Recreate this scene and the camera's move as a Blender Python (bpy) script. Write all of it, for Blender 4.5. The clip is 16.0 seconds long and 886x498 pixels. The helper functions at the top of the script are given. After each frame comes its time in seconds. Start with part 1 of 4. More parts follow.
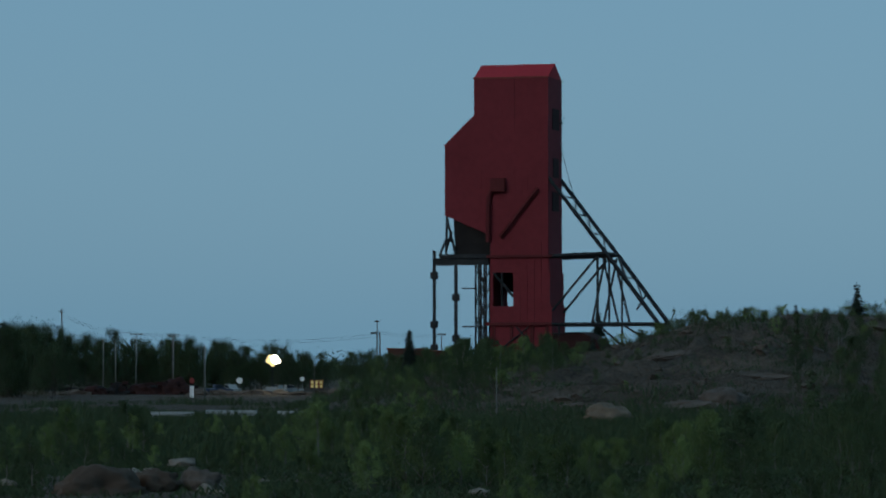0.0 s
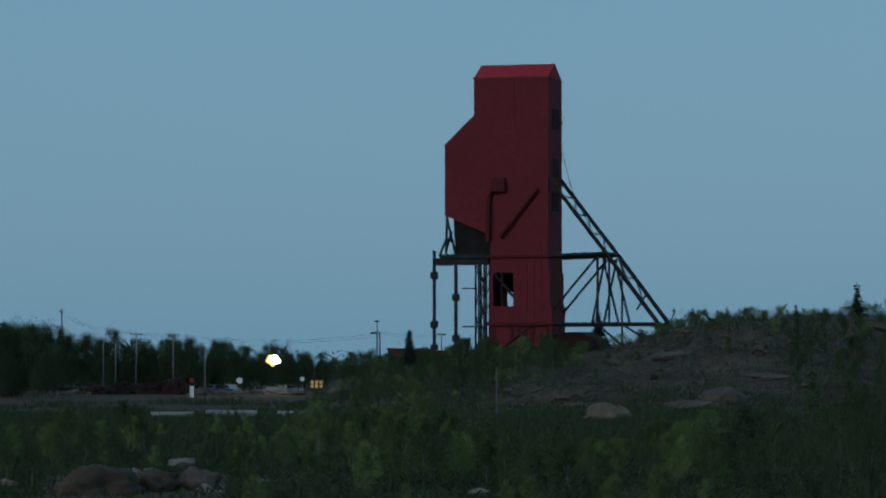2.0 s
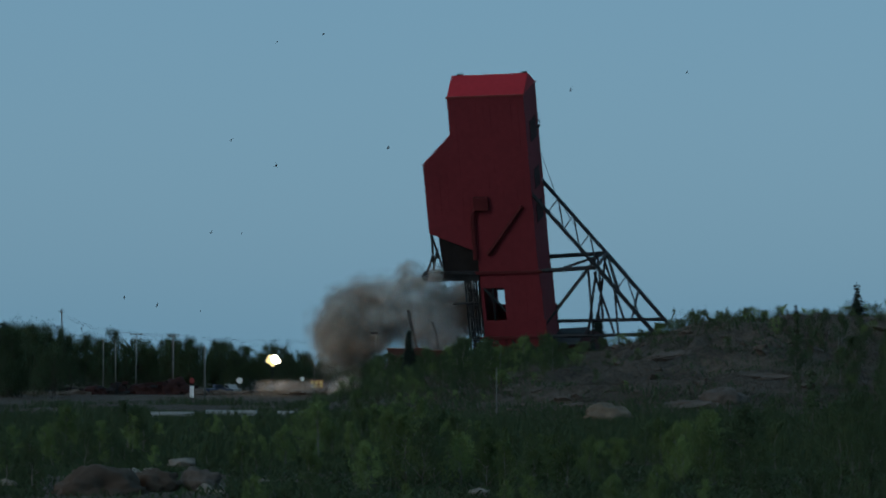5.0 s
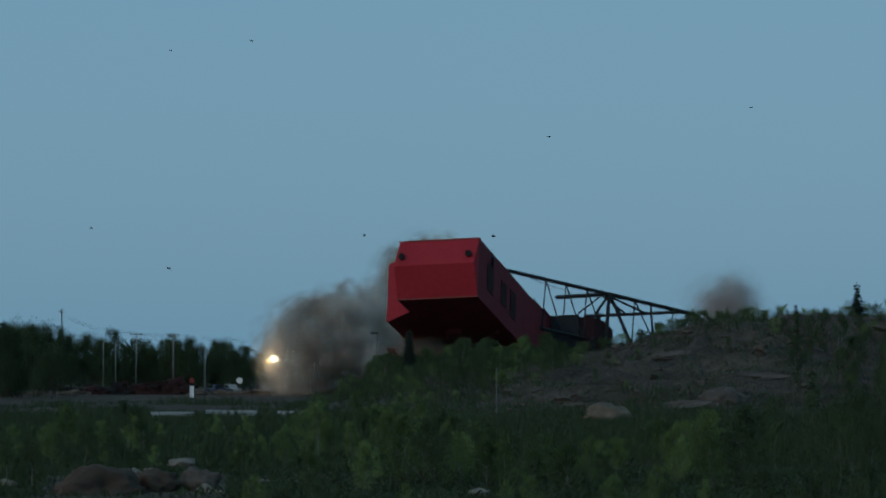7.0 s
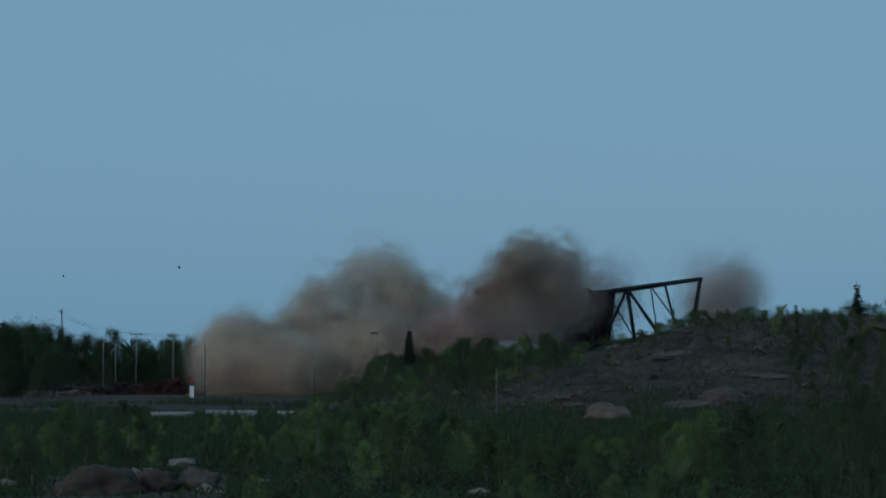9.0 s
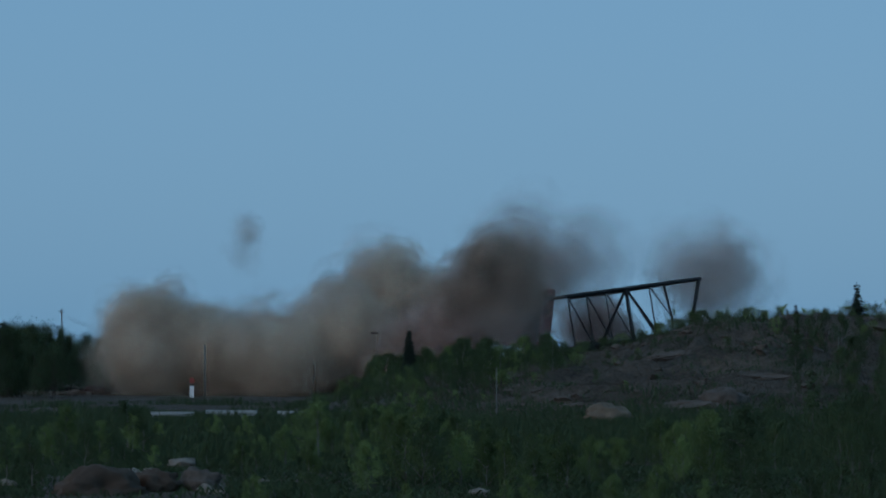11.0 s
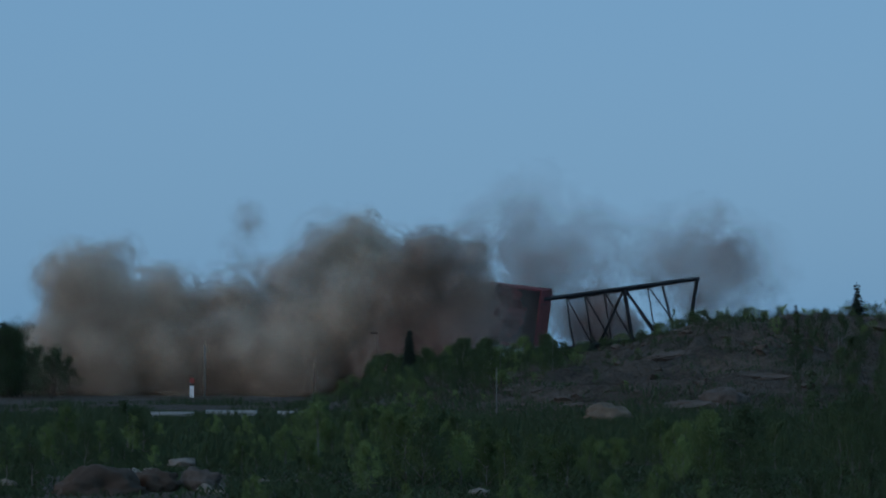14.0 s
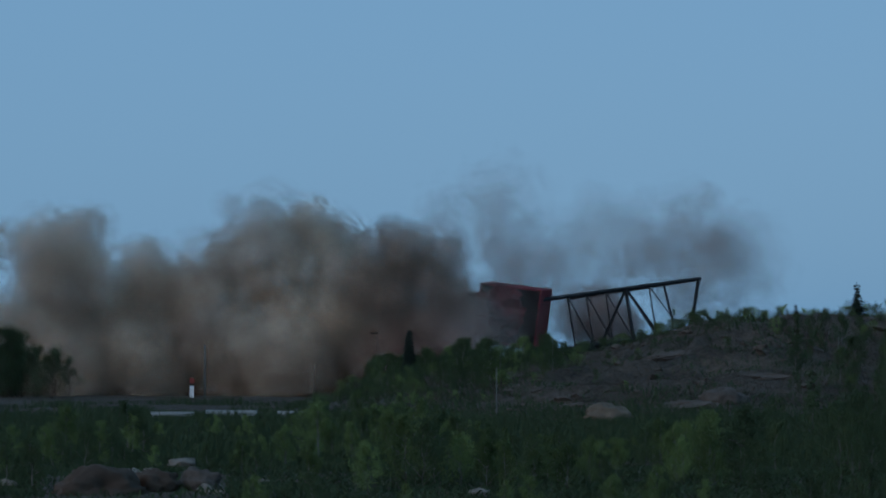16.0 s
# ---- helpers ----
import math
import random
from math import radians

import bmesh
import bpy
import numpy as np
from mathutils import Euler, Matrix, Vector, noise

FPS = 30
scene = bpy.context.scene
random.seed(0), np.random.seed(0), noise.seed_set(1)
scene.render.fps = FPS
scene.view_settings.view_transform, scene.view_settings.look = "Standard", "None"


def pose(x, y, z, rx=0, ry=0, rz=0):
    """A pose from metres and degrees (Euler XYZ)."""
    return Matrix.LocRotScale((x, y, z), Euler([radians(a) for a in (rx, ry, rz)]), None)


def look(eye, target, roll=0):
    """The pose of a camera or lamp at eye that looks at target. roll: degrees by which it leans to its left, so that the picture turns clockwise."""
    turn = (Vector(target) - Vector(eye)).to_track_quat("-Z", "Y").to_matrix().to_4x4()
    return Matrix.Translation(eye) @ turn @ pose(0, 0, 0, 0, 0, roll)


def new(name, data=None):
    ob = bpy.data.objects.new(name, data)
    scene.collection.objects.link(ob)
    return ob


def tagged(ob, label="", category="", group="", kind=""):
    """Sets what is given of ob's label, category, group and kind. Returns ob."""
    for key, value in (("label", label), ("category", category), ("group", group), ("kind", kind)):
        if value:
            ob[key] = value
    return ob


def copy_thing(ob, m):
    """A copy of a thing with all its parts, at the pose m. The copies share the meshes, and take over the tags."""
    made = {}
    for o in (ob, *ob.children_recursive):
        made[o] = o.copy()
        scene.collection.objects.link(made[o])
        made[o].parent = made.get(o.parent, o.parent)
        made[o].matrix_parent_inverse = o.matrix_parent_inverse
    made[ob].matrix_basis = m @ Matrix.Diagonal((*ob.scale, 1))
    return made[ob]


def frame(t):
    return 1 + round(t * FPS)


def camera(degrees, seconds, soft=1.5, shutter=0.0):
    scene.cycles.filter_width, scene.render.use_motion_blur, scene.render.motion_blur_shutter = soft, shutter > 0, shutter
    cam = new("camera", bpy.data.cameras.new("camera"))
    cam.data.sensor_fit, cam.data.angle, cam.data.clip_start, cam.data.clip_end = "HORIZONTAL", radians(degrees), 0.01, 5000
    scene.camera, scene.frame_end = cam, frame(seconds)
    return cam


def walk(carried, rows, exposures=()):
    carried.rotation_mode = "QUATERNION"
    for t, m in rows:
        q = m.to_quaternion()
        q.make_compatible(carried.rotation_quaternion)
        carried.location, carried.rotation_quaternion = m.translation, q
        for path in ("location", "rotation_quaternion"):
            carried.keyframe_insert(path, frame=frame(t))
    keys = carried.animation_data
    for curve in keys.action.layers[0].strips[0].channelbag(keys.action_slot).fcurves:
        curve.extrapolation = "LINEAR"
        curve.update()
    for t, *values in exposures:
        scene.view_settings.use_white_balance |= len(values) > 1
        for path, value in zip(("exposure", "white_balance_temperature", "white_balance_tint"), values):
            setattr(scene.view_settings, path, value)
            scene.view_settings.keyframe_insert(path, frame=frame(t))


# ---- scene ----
cam = camera(15, 16.0, soft=2.2)
EYE = (0, 0, 6)
VIEW = pose(*EYE, 91.912, 0, 0)
walk(cam, [(0, VIEW), (16, VIEW)],
     exposures=[(0, 0.0, 6500, 10), (8.0, 0.0, 6500, 10), (9.5, 0.05, 6150, 12), (11.5, 0.08, 5950, 16), (16, 0.1, 5920, 18)])
scene.cycles.transparent_max_bounces = 512

# ---- dusk light ----
SUN_AZ, SUN_EL = radians(225), radians(28)
world = bpy.data.worlds.new("dusk_sky")
scene.world = world
world.use_nodes = True
wn = world.node_tree
wn.nodes.clear()
sky = wn.nodes.new("ShaderNodeTexSky")
sky.sky_type, sky.sun_disc, sky.sun_elevation, sky.sun_rotation = "NISHITA", False, SUN_EL, SUN_AZ
sky.air_density, sky.dust_density, sky.ozone_density = 1.0, 2.0, 1.5
haze = wn.nodes.new("ShaderNodeMix")
haze.data_type = "RGBA"
haze.inputs["Factor"].default_value = 0.85
haze.inputs[7].default_value = (1.37, 2.97, 4.28, 1)
back = wn.nodes.new("ShaderNodeBackground")
back.inputs["Strength"].default_value = 0.1
wout = wn.nodes.new("ShaderNodeOutputWorld")
wn.links.new(sky.outputs[0], haze.inputs[6])
wn.links.new(haze.outputs[2], back.inputs[0])
wn.links.new(back.outputs[0], wout.inputs[0])
sun = new("sun", bpy.data.lights.new("sun", "SUN"))
sun.data.energy, sun.data.angle, sun.data.color = 0.42, radians(25), (1.0, 0.93, 0.85)
sun.matrix_basis = look((-210, 90, 150), (0, 300, 0))


# ---- materials ----
def mat(name, colour, rough=0.8, metal=0.0, scale=0.5, vary=0.35, bump=0.3, tint=None, island=0.0, obj=0.0, relief=0.1):
    """A surface with a coarse and a fine variation of its colour and a fine relief."""
    m = bpy.data.materials.new(name)
    m.use_nodes = True
    t = m.node_tree
    b = t.nodes["Principled BSDF"]
    b.inputs["Roughness"].default_value, b.inputs["Metallic"].default_value = rough, metal
    b.inputs["Specular IOR Level"].default_value = 0.12
    co = t.nodes.new("ShaderNodeTexCoord")
    big, small = t.nodes.new("ShaderNodeTexNoise"), t.nodes.new("ShaderNodeTexNoise")
    big.inputs["Scale"].default_value, small.inputs["Scale"].default_value = scale, scale * 9
    big.inputs["Detail"].default_value, small.inputs["Detail"].default_value = 4, 5
    for n in (big, small):
        t.links.new(co.outputs["Object"], n.inputs["Vector"])
    add = t.nodes.new("ShaderNodeMath")
    add.operation = "ADD"
    t.links.new(big.outputs[0], add.inputs[0])
    t.links.new(small.outputs[0], add.inputs[1])
    last = add.outputs[0]
    for amount, node, sock in ((island, "ShaderNodeNewGeometry", "Random Per Island"), (obj, "ShaderNodeObjectInfo", "Random")):
        if amount:
            g = t.nodes.new(node)
            k = t.nodes.new("ShaderNodeMath")
            k.operation = "MULTIPLY_ADD"
            k.inputs[1].default_value = amount
            t.links.new(g.outputs[sock], k.inputs[0])
            t.links.new(last, k.inputs[2])
            last = k.outputs[0]
    span = t.nodes.new("ShaderNodeMapRange")
    mid = 1.0 + (island + obj) / 2
    span.inputs[1].default_value, span.inputs[2].default_value = mid - 0.45 - (island + obj) / 3, mid + 0.45 + (island + obj) / 3
    t.links.new(last, span.inputs[0])
    mix = t.nodes.new("ShaderNodeMix")
    mix.data_type = "RGBA"
    c2 = tint or tuple(c * (1 + vary) for c in colour)
    mix.inputs[6].default_value = (*[c * (1 - vary) for c in colour], 1)
    mix.inputs[7].default_value = (*c2, 1)
    t.links.new(span.outputs[0], mix.inputs["Factor"])
    t.links.new(mix.outputs[2], b.inputs["Base Color"])
    if bump:
        bp = t.nodes.new("ShaderNodeBump")
        bp.inputs["Strength"].default_value = bump
        bp.inputs["Distance"].default_value = relief
        t.links.new(small.outputs[0], bp.inputs["Height"])
        t.links.new(bp.outputs[0], b.inputs["Normal"])
    return m


def glow(name, colour, strength):
    m = bpy.data.materials.new(name)
    m.use_nodes = True
    b = m.node_tree.nodes["Principled BSDF"]
    b.inputs["Base Color"].default_value = (*colour, 1)
    b.inputs["Emission Color"].default_value = (*colour, 1)
    b.inputs["Emission Strength"].default_value = strength
    return m


def dust(name, colour, dense, scale):
    """Airborne dust: thin matt films, patchy, thinning out away from the heart of each head."""
    m = bpy.data.materials.new(name)
    m.use_nodes = True
    t = m.node_tree
    t.nodes.clear()
    out = t.nodes.new("ShaderNodeOutputMaterial")
    clear, body, far, lit, both = [t.nodes.new("ShaderNode" + k) for k in ("BsdfTransparent", "BsdfDiffuse", "BsdfTranslucent", "MixShader", "MixShader")]
    co, n, info = t.nodes.new("ShaderNodeTexCoord"), t.nodes.new("ShaderNodeTexNoise"), t.nodes.new("ShaderNodeObjectInfo")
    n.inputs["Scale"].default_value, n.inputs["Detail"].default_value, n.inputs["Roughness"].default_value = scale, 2.5, 0.5
    off = t.nodes.new("ShaderNodeVectorMath")
    off.operation = "MULTIPLY_ADD"
    off.inputs[1].default_value = (40, 40, 40)
    t.links.new(info.outputs["Random"], off.inputs[0])
    t.links.new(co.outputs["Object"], off.inputs[2])
    t.links.new(off.outputs[0], n.inputs["Vector"])
    span = t.nodes.new("ShaderNodeMapRange")
    span.interpolation_type = "SMOOTHSTEP"
    span.inputs[1].default_value, span.inputs[2].default_value = 0.3, 0.7
    span.inputs[3].default_value, span.inputs[4].default_value = dense * 0.25, dense
    t.links.new(n.outputs[0], span.inputs[0])
    away = t.nodes.new("ShaderNodeVectorMath")
    away.operation = "LENGTH"
    t.links.new(co.outputs["Object"], away.inputs[0])
    thin = t.nodes.new("ShaderNodeMapRange")
    thin.interpolation_type = "SMOOTHSTEP"
    thin.inputs[1].default_value, thin.inputs[2].default_value = 0.2, 1.05
    thin.inputs[3].default_value, thin.inputs[4].default_value = 1.0, 0.0
    t.links.new(away.outputs["Value"], thin.inputs[0])
    mul = t.nodes.new("ShaderNodeMath")
    mul.operation = "MULTIPLY"
    t.links.new(span.outputs[0], mul.inputs[0])
    t.links.new(thin.outputs[0], mul.inputs[1])
    mix = t.nodes.new("ShaderNodeMix")
    mix.data_type = "RGBA"
    mix.inputs[6].default_value = (*[c * 0.8 for c in colour], 1)
    mix.inputs[7].default_value = (*[c * 1.2 for c in colour], 1)
    t.links.new(info.outputs["Random"], mix.inputs["Factor"])
    for s in (body, far):
        t.links.new(mix.outputs[2], s.inputs[0])
    lit.inputs[0].default_value = 0.45
    t.links.new(body.outputs[0], lit.inputs[1])
    t.links.new(far.outputs[0], lit.inputs[2])
    t.links.new(mul.outputs[0], both.inputs[0])
    t.links.new(clear.outputs[0], both.inputs[1])
    t.links.new(lit.outputs[0], both.inputs[2])
    t.links.new(both.outputs[0], out.inputs[0])
    return m


RED = mat("red_cladding", (0.165, 0.027, 0.034), 0.8, 0, 0.12, 0.18, 0.15)
RED_ROOF = mat("red_roof_sheet", (0.36, 0.026, 0.036), 0.75, 0, 0.15, 0.15, 0.15)
DULLRED = mat("dull_dark_red_sheet", (0.095, 0.018, 0.02), 0.7, 0, 0.4, 0.35, 0.3)
# red darkened to stand for shade, on the collar house and side hatches
DEEPRED = mat("very_dark_red_sheet", (0.035, 0.014, 0.014), 0.8, 0, 0.4, 0.35, 0.3)
STEEL = mat("dark_steel", (0.03, 0.033, 0.036), 0.7, 0.2, 0.6, 0.4, 0.2)
RUST = mat("rusty_iron", (0.13, 0.05, 0.035), 0.85, 0, 0.7, 0.5, 0.4)
DARK = mat("dark_interior", (0.02, 0.018, 0.018), 0.9, 0, 0.5, 0.3, 0.2)
SHED = mat("brown_shed_sheet", (0.09, 0.045, 0.036), 0.8, 0, 0.3, 0.3, 0.2)
WOOD = mat("weathered_pole_wood", (0.09, 0.085, 0.08), 0.9, 0, 1.5, 0.3, 0.3)
GREYPOLE = mat("pale_pole_wood", (0.14, 0.15, 0.14), 0.8, 0, 1.5, 0.2, 0.2)
CONCRETE = mat("pale_concrete", (0.28, 0.31, 0.31), 0.85, 0, 0.5, 0.2, 0.3)
ROCK = mat("grey_rock", (0.09, 0.074, 0.062), 0.9, 0, 0.5, 0.45, 0.6)
TANROCK = mat("tan_rock", (0.072, 0.052, 0.039), 0.9, 0, 0.3, 0.4, 0.6)
BUFFROCK = mat("buff_rock", (0.135, 0.108, 0.08), 0.9, 0, 0.3, 0.4, 0.6)
PALEROCK = mat("pale_rock", (0.2, 0.18, 0.155), 0.9, 0, 0.6, 0.3, 0.5)
BARK = mat("birch_bark", (0.15, 0.15, 0.137), 0.85, 0, 2.0, 0.4, 0.3)
DARKBARK = mat("spruce_bark", (0.06, 0.05, 0.042), 0.9, 0, 2.0, 0.3, 0.4)
LEAF = mat("young_poplar_leaf", (0.04, 0.066, 0.026), 0.7, 0, 0.5, 0.3, 0, (0.16, 0.235, 0.08), 0.2, 1.6)
DARKLEAF = mat("dark_green_leaf", (0.033, 0.054, 0.028), 0.75, 0, 0.5, 0.35, 0, (0.082, 0.125, 0.055), 0.4, 0.8)
WOODLEAF = mat("dark_birch_leaf", (0.026, 0.044, 0.025), 0.75, 0, 0.5, 0.35, 0, (0.06, 0.093, 0.043), 0.5, 0.5)
NEEDLE = mat("spruce_needle", (0.016, 0.026, 0.02), 0.8, 0, 0.8, 0.35, 0, None, 0.4, 0.3)
WHITE = mat("white_paint", (0.75, 0.77, 0.76), 0.5, 0, 1.0, 0.08, 0.1)
BLUE = mat("blue_paint", (0.045, 0.065, 0.11), 0.5, 0, 1.0, 0.15, 0.1)
SCRAP = mat("dark_red_scrap", (0.036, 0.017, 0.016), 0.85, 0, 0.8, 0.5, 0.4)
SIGNRED = mat("red_sign_paint", (0.2, 0.045, 0.04), 0.6, 0, 1.0, 0.2, 0.1)
YELLOW = glow("yellow_lit_panel", (0.75, 0.6, 0.2), 0.1)
LAMP = glow("floodlight_glass", (1.0, 0.85, 0.55), 30)
# dim yellow glow that stands for the rim of glare round the floodlights
GLARERIM = glow("floodlight_glare_rim", (1.0, 0.72, 0.3), 1.3)
TYRE = mat("tyre_rubber", (0.02, 0.02, 0.02), 0.9, 0, 2, 0.2, 0.2)
GLASS = mat("dark_window_glass", (0.03, 0.04, 0.05), 0.1, 0, 1, 0.1, 0)
FLAME = glow("flame", (1.0, 0.24, 0.03), 1.3)
FLAMEHOT = glow("hot_flame", (1.0, 0.6, 0.2), 4)
DUST = {"brown": dust("brown_dust", (0.7, 0.585, 0.465), 0.34, 1.7),
        "dark": dust("dark_brown_dust", (0.45, 0.36, 0.29), 0.4, 1.8),
        "grey": dust("grey_dust", (0.68, 0.62, 0.55), 0.29, 1.8),
        "red": dust("reddish_dust", (0.56, 0.435, 0.385), 0.36, 1.6),
        "thin": dust("thin_grey_dust", (0.57, 0.5, 0.46), 0.056, 1.6),
        "haze": dust("grey_haze", (0.57, 0.5, 0.46), 0.12, 1.6),
        "white": dust("pale_dust", (0.6, 0.565, 0.52), 0.3, 2.0)}


# ---- mesh helpers ----
def mesh_of(bm, name, material, smooth=False):
    me = bpy.data.meshes.new(name)
    bm.to_mesh(me)
    bm.free()
    me.materials.append(material)
    if smooth:
        me.polygons.foreach_set("use_smooth", [True] * len(me.polygons))
    return me


def part(name, bm, material, parent=None, label="", smooth=False):
    ob = new(name, mesh_of(bm, name, material, smooth) if isinstance(bm, bmesh.types.BMesh) else bm)
    if parent:
        ob.parent = parent
    return tagged(ob, label)


def thing(name, label, category, m=Matrix(), group="", kind=""):
    ob = new(name)
    ob.matrix_basis = m
    return tagged(ob, label, category, group, kind)


def box(bm, x0, x1, y0, y1, z0, z1, bevel=0.0):
    r = bmesh.ops.create_cube(bm, size=1)
    for v in r["verts"]:
        v.co = Vector(((x0 + x1) / 2 + v.co.x * (x1 - x0), (y0 + y1) / 2 + v.co.y * (y1 - y0), (z0 + z1) / 2 + v.co.z * (z1 - z0)))
    if bevel:
        es = {e for v in r["verts"] for e in v.link_edges}
        bmesh.ops.bevel(bm, geom=list(es), offset=bevel, segments=1, affect="EDGES")
    return bm


def tube(bm, pts, radii, sides=6):
    rings = []
    for i, p in enumerate(pts):
        p = Vector(p)
        d = (Vector(pts[min(i + 1, len(pts) - 1)]) - Vector(pts[max(i - 1, 0)])).normalized()
        q = d.to_track_quat("Z", "Y")
        r = radii[i] if hasattr(radii, "__len__") else radii
        rings.append([bm.verts.new(p + q @ Vector((r * math.cos(a), r * math.sin(a), 0))) for a in (2 * math.pi * k / sides for k in range(sides))])
    for a, b in zip(rings, rings[1:]):
        for k in range(sides):
            bm.faces.new((a[k], a[(k + 1) % sides], b[(k + 1) % sides], b[k]))
    bm.faces.new(rings[0][::-1])
    bm.faces.new(rings[-1])
    return bm


def beam(bm, a, b, w):
    """A square steel section from a to b."""
    return tube(bm, [a, b], w * 0.7071, 4)


def prism(bm, outline, y0, y1):
    """A closed outline in x, z carried from y0 to y1."""
    f = [bm.verts.new((x, y0, z)) for x, z in outline]
    g = [bm.verts.new((x, y1, z)) for x, z in outline]
    n = len(outline)
    bm.faces.new(f)
    bm.faces.new(g[::-1])
    for i in range(n):
        bm.faces.new((f[i], g[i], g[(i + 1) % n], f[(i + 1) % n]))
    bmesh.ops.recalc_face_normals(bm, faces=bm.faces[:])
    return bm


def lump(seed, rough=0.35, sub=3, stretch=(1, 1, 1), freq=1.6):
    bm = bmesh.new()
    bmesh.ops.create_icosphere(bm, subdivisions=sub, radius=1)
    o = Vector((seed * 7.3, seed * 3.1, seed * 5.7))
    for v in bm.verts:
        n = v.co.normalized()
        k = 1 + rough * (noise.noise(n * freq + o) + 0.5 * noise.noise(n * freq * 2.3 + o) + 0.3 * noise.noise(n * freq * 5 + o))
        v.co = Vector((n.x * stretch[0], n.y * stretch[1], n.z * stretch[2])) * k
    return bm


# ---- the ground ----
CREST = [(-400, 0), (-21, 0), (-17, 0.9), (-11, 2.2), (1, 4.3), (9, 5.0), (15, 6.2), (21, 7.3), (28, 8.9), (35.6, 10.4), (43, 11.2), (51, 11.9), (60, 11.2), (80, 11.4), (140, 9), (400, 6)]
PLATEAU = [(-400, 0), (-21, 0), (-5, 2.2), (2, 3), (20, 3.2), (28, 7), (38, 9.4), (60, 10.5), (120, 8), (400, 5)]


def steps(table, x):
    return float(np.interp(x, [a for a, _ in table], [b for _, b in table]))


def ease(a, b, x):
    k = min(1, max(0, (x - a) / (b - a)))
    return k * k * (3 - 2 * k)


def ground_z(x, y):
    h = steps(CREST, x * 455 / max(y, 300))
    if y < 455:
        h *= ease(345, 455, y) ** 0.8
    else:
        k = ease(455, 500, y)
        h = h * (1 - k) + steps(PLATEAU, x) * k
        h *= 1 - 0.75 * ease(640, 760, y)
    p = Vector((x, y, 0))
    rough = 0.25 + 0.12 * min(h, 8)
    ledge = max(0, h - 1.5) * 0.16 * (1 - abs(noise.noise(Vector((x * 0.05, y * 0.09, 4))) * 2)) * (1 - ease(440, 470, y))
    z = h - 0.08 * h * (y < 470) + ledge + rough * (noise.noise(p * 0.045) + 0.5 * noise.noise(p * 0.13) + 0.3 * noise.noise(p * 0.33))
    r = math.hypot((x - 33.5) / 12.5, (y - 404) / 20)
    if r < 1.6:
        fold = noise.noise(Vector((x * 0.12, y * 0.05, 2)))
        z += 2.0 * ease(1.0, 0.35, r) + 0.6 * math.sin(r * 17 + 5.0 * fold) * ease(1.6, 0.9, r) * (0.6 + fold)
    r = math.hypot((x - 17) / 15, (y - 392) / 24)
    if r < 1.4:
        fold = noise.noise(Vector((x * 0.1, y * 0.05, 8)))
        z += 0.9 * ease(1.0, 0.3, r) + 0.5 * math.sin(r * 18 + 5.0 * fold) * ease(1.4, 0.8, r) * (0.6 + fold)
    yard = ease(-24, -32, x) * ease(385, 400, y) * (1 - ease(640, 680, y))
    z *= 1 - 0.9 * yard
    return z + 4.3 * (1 - ease(18, 70, y)) * (1 - ease(60, 160, abs(x)))


def make_ground():
    xs = sorted({*[round(-140 + 2.0 * i, 2) for i in range(141)], *[0.8 * i for i in range(83)], *[s * v for s in (-1, 1) for v in (155, 180, 220, 300, 450, 700, 1200, 2500, 4500)]})
    ys = [-4000, -1500, -600, -200, -60, -20] + [4 * i for i in range(40)] + [160 + 2.2 * i for i in range(90)] + [358 + 1.0 * i for i in range(112)] + [470 + 2.2 * i for i in range(80)] + [650, 665, 680, 700, 730, 780, 850, 950, 1200, 1800, 3000, 4900]
    nx = len(xs)
    verts = [(x, y, ground_z(x, y)) for y in ys for x in xs]
    faces = [(j * nx + i, j * nx + i + 1, (j + 1) * nx + i + 1, (j + 1) * nx + i) for j in range(len(ys) - 1) for i in range(nx - 1)]
    me = bpy.data.meshes.new("ground")
    me.from_pydata(verts, [], faces)
    me.polygons.foreach_set("use_smooth", [True] * len(faces))
    m = mat("waste_rock_soil", (0.038, 0.033, 0.028), 0.95, 0, 0.16, 0.6, 1.0, (0.13, 0.105, 0.082), relief=0.8)
    me.materials.append(m)
    tagged(new("ground", me), "dark stony ground with low waste-rock hill and gravel yard", "ground", kind="structure")


make_ground()


# ---- plants ----
def leaf_quads(bm, rng, centre, spread, n, size):
    for _ in range(n):
        p = Vector(centre) + Vector((rng.gauss(0, 1) * spread[0], rng.gauss(0, 1) * spread[1], rng.gauss(0, 1) * spread[2]))
        q = Euler((rng.uniform(0, 6.3), rng.uniform(0, 6.3), rng.uniform(0, 6.3))).to_quaternion()
        s = size * rng.uniform(0.6, 1.4)
        a, b, c, d = ((-s, 0, 0), (0, -s * 0.55, s * 0.1), (s, 0, 0), (0, s * 0.55, s * 0.1))
        bm.faces.new([bm.verts.new(p + q @ Vector(v)) for v in (a, b, c, d)])


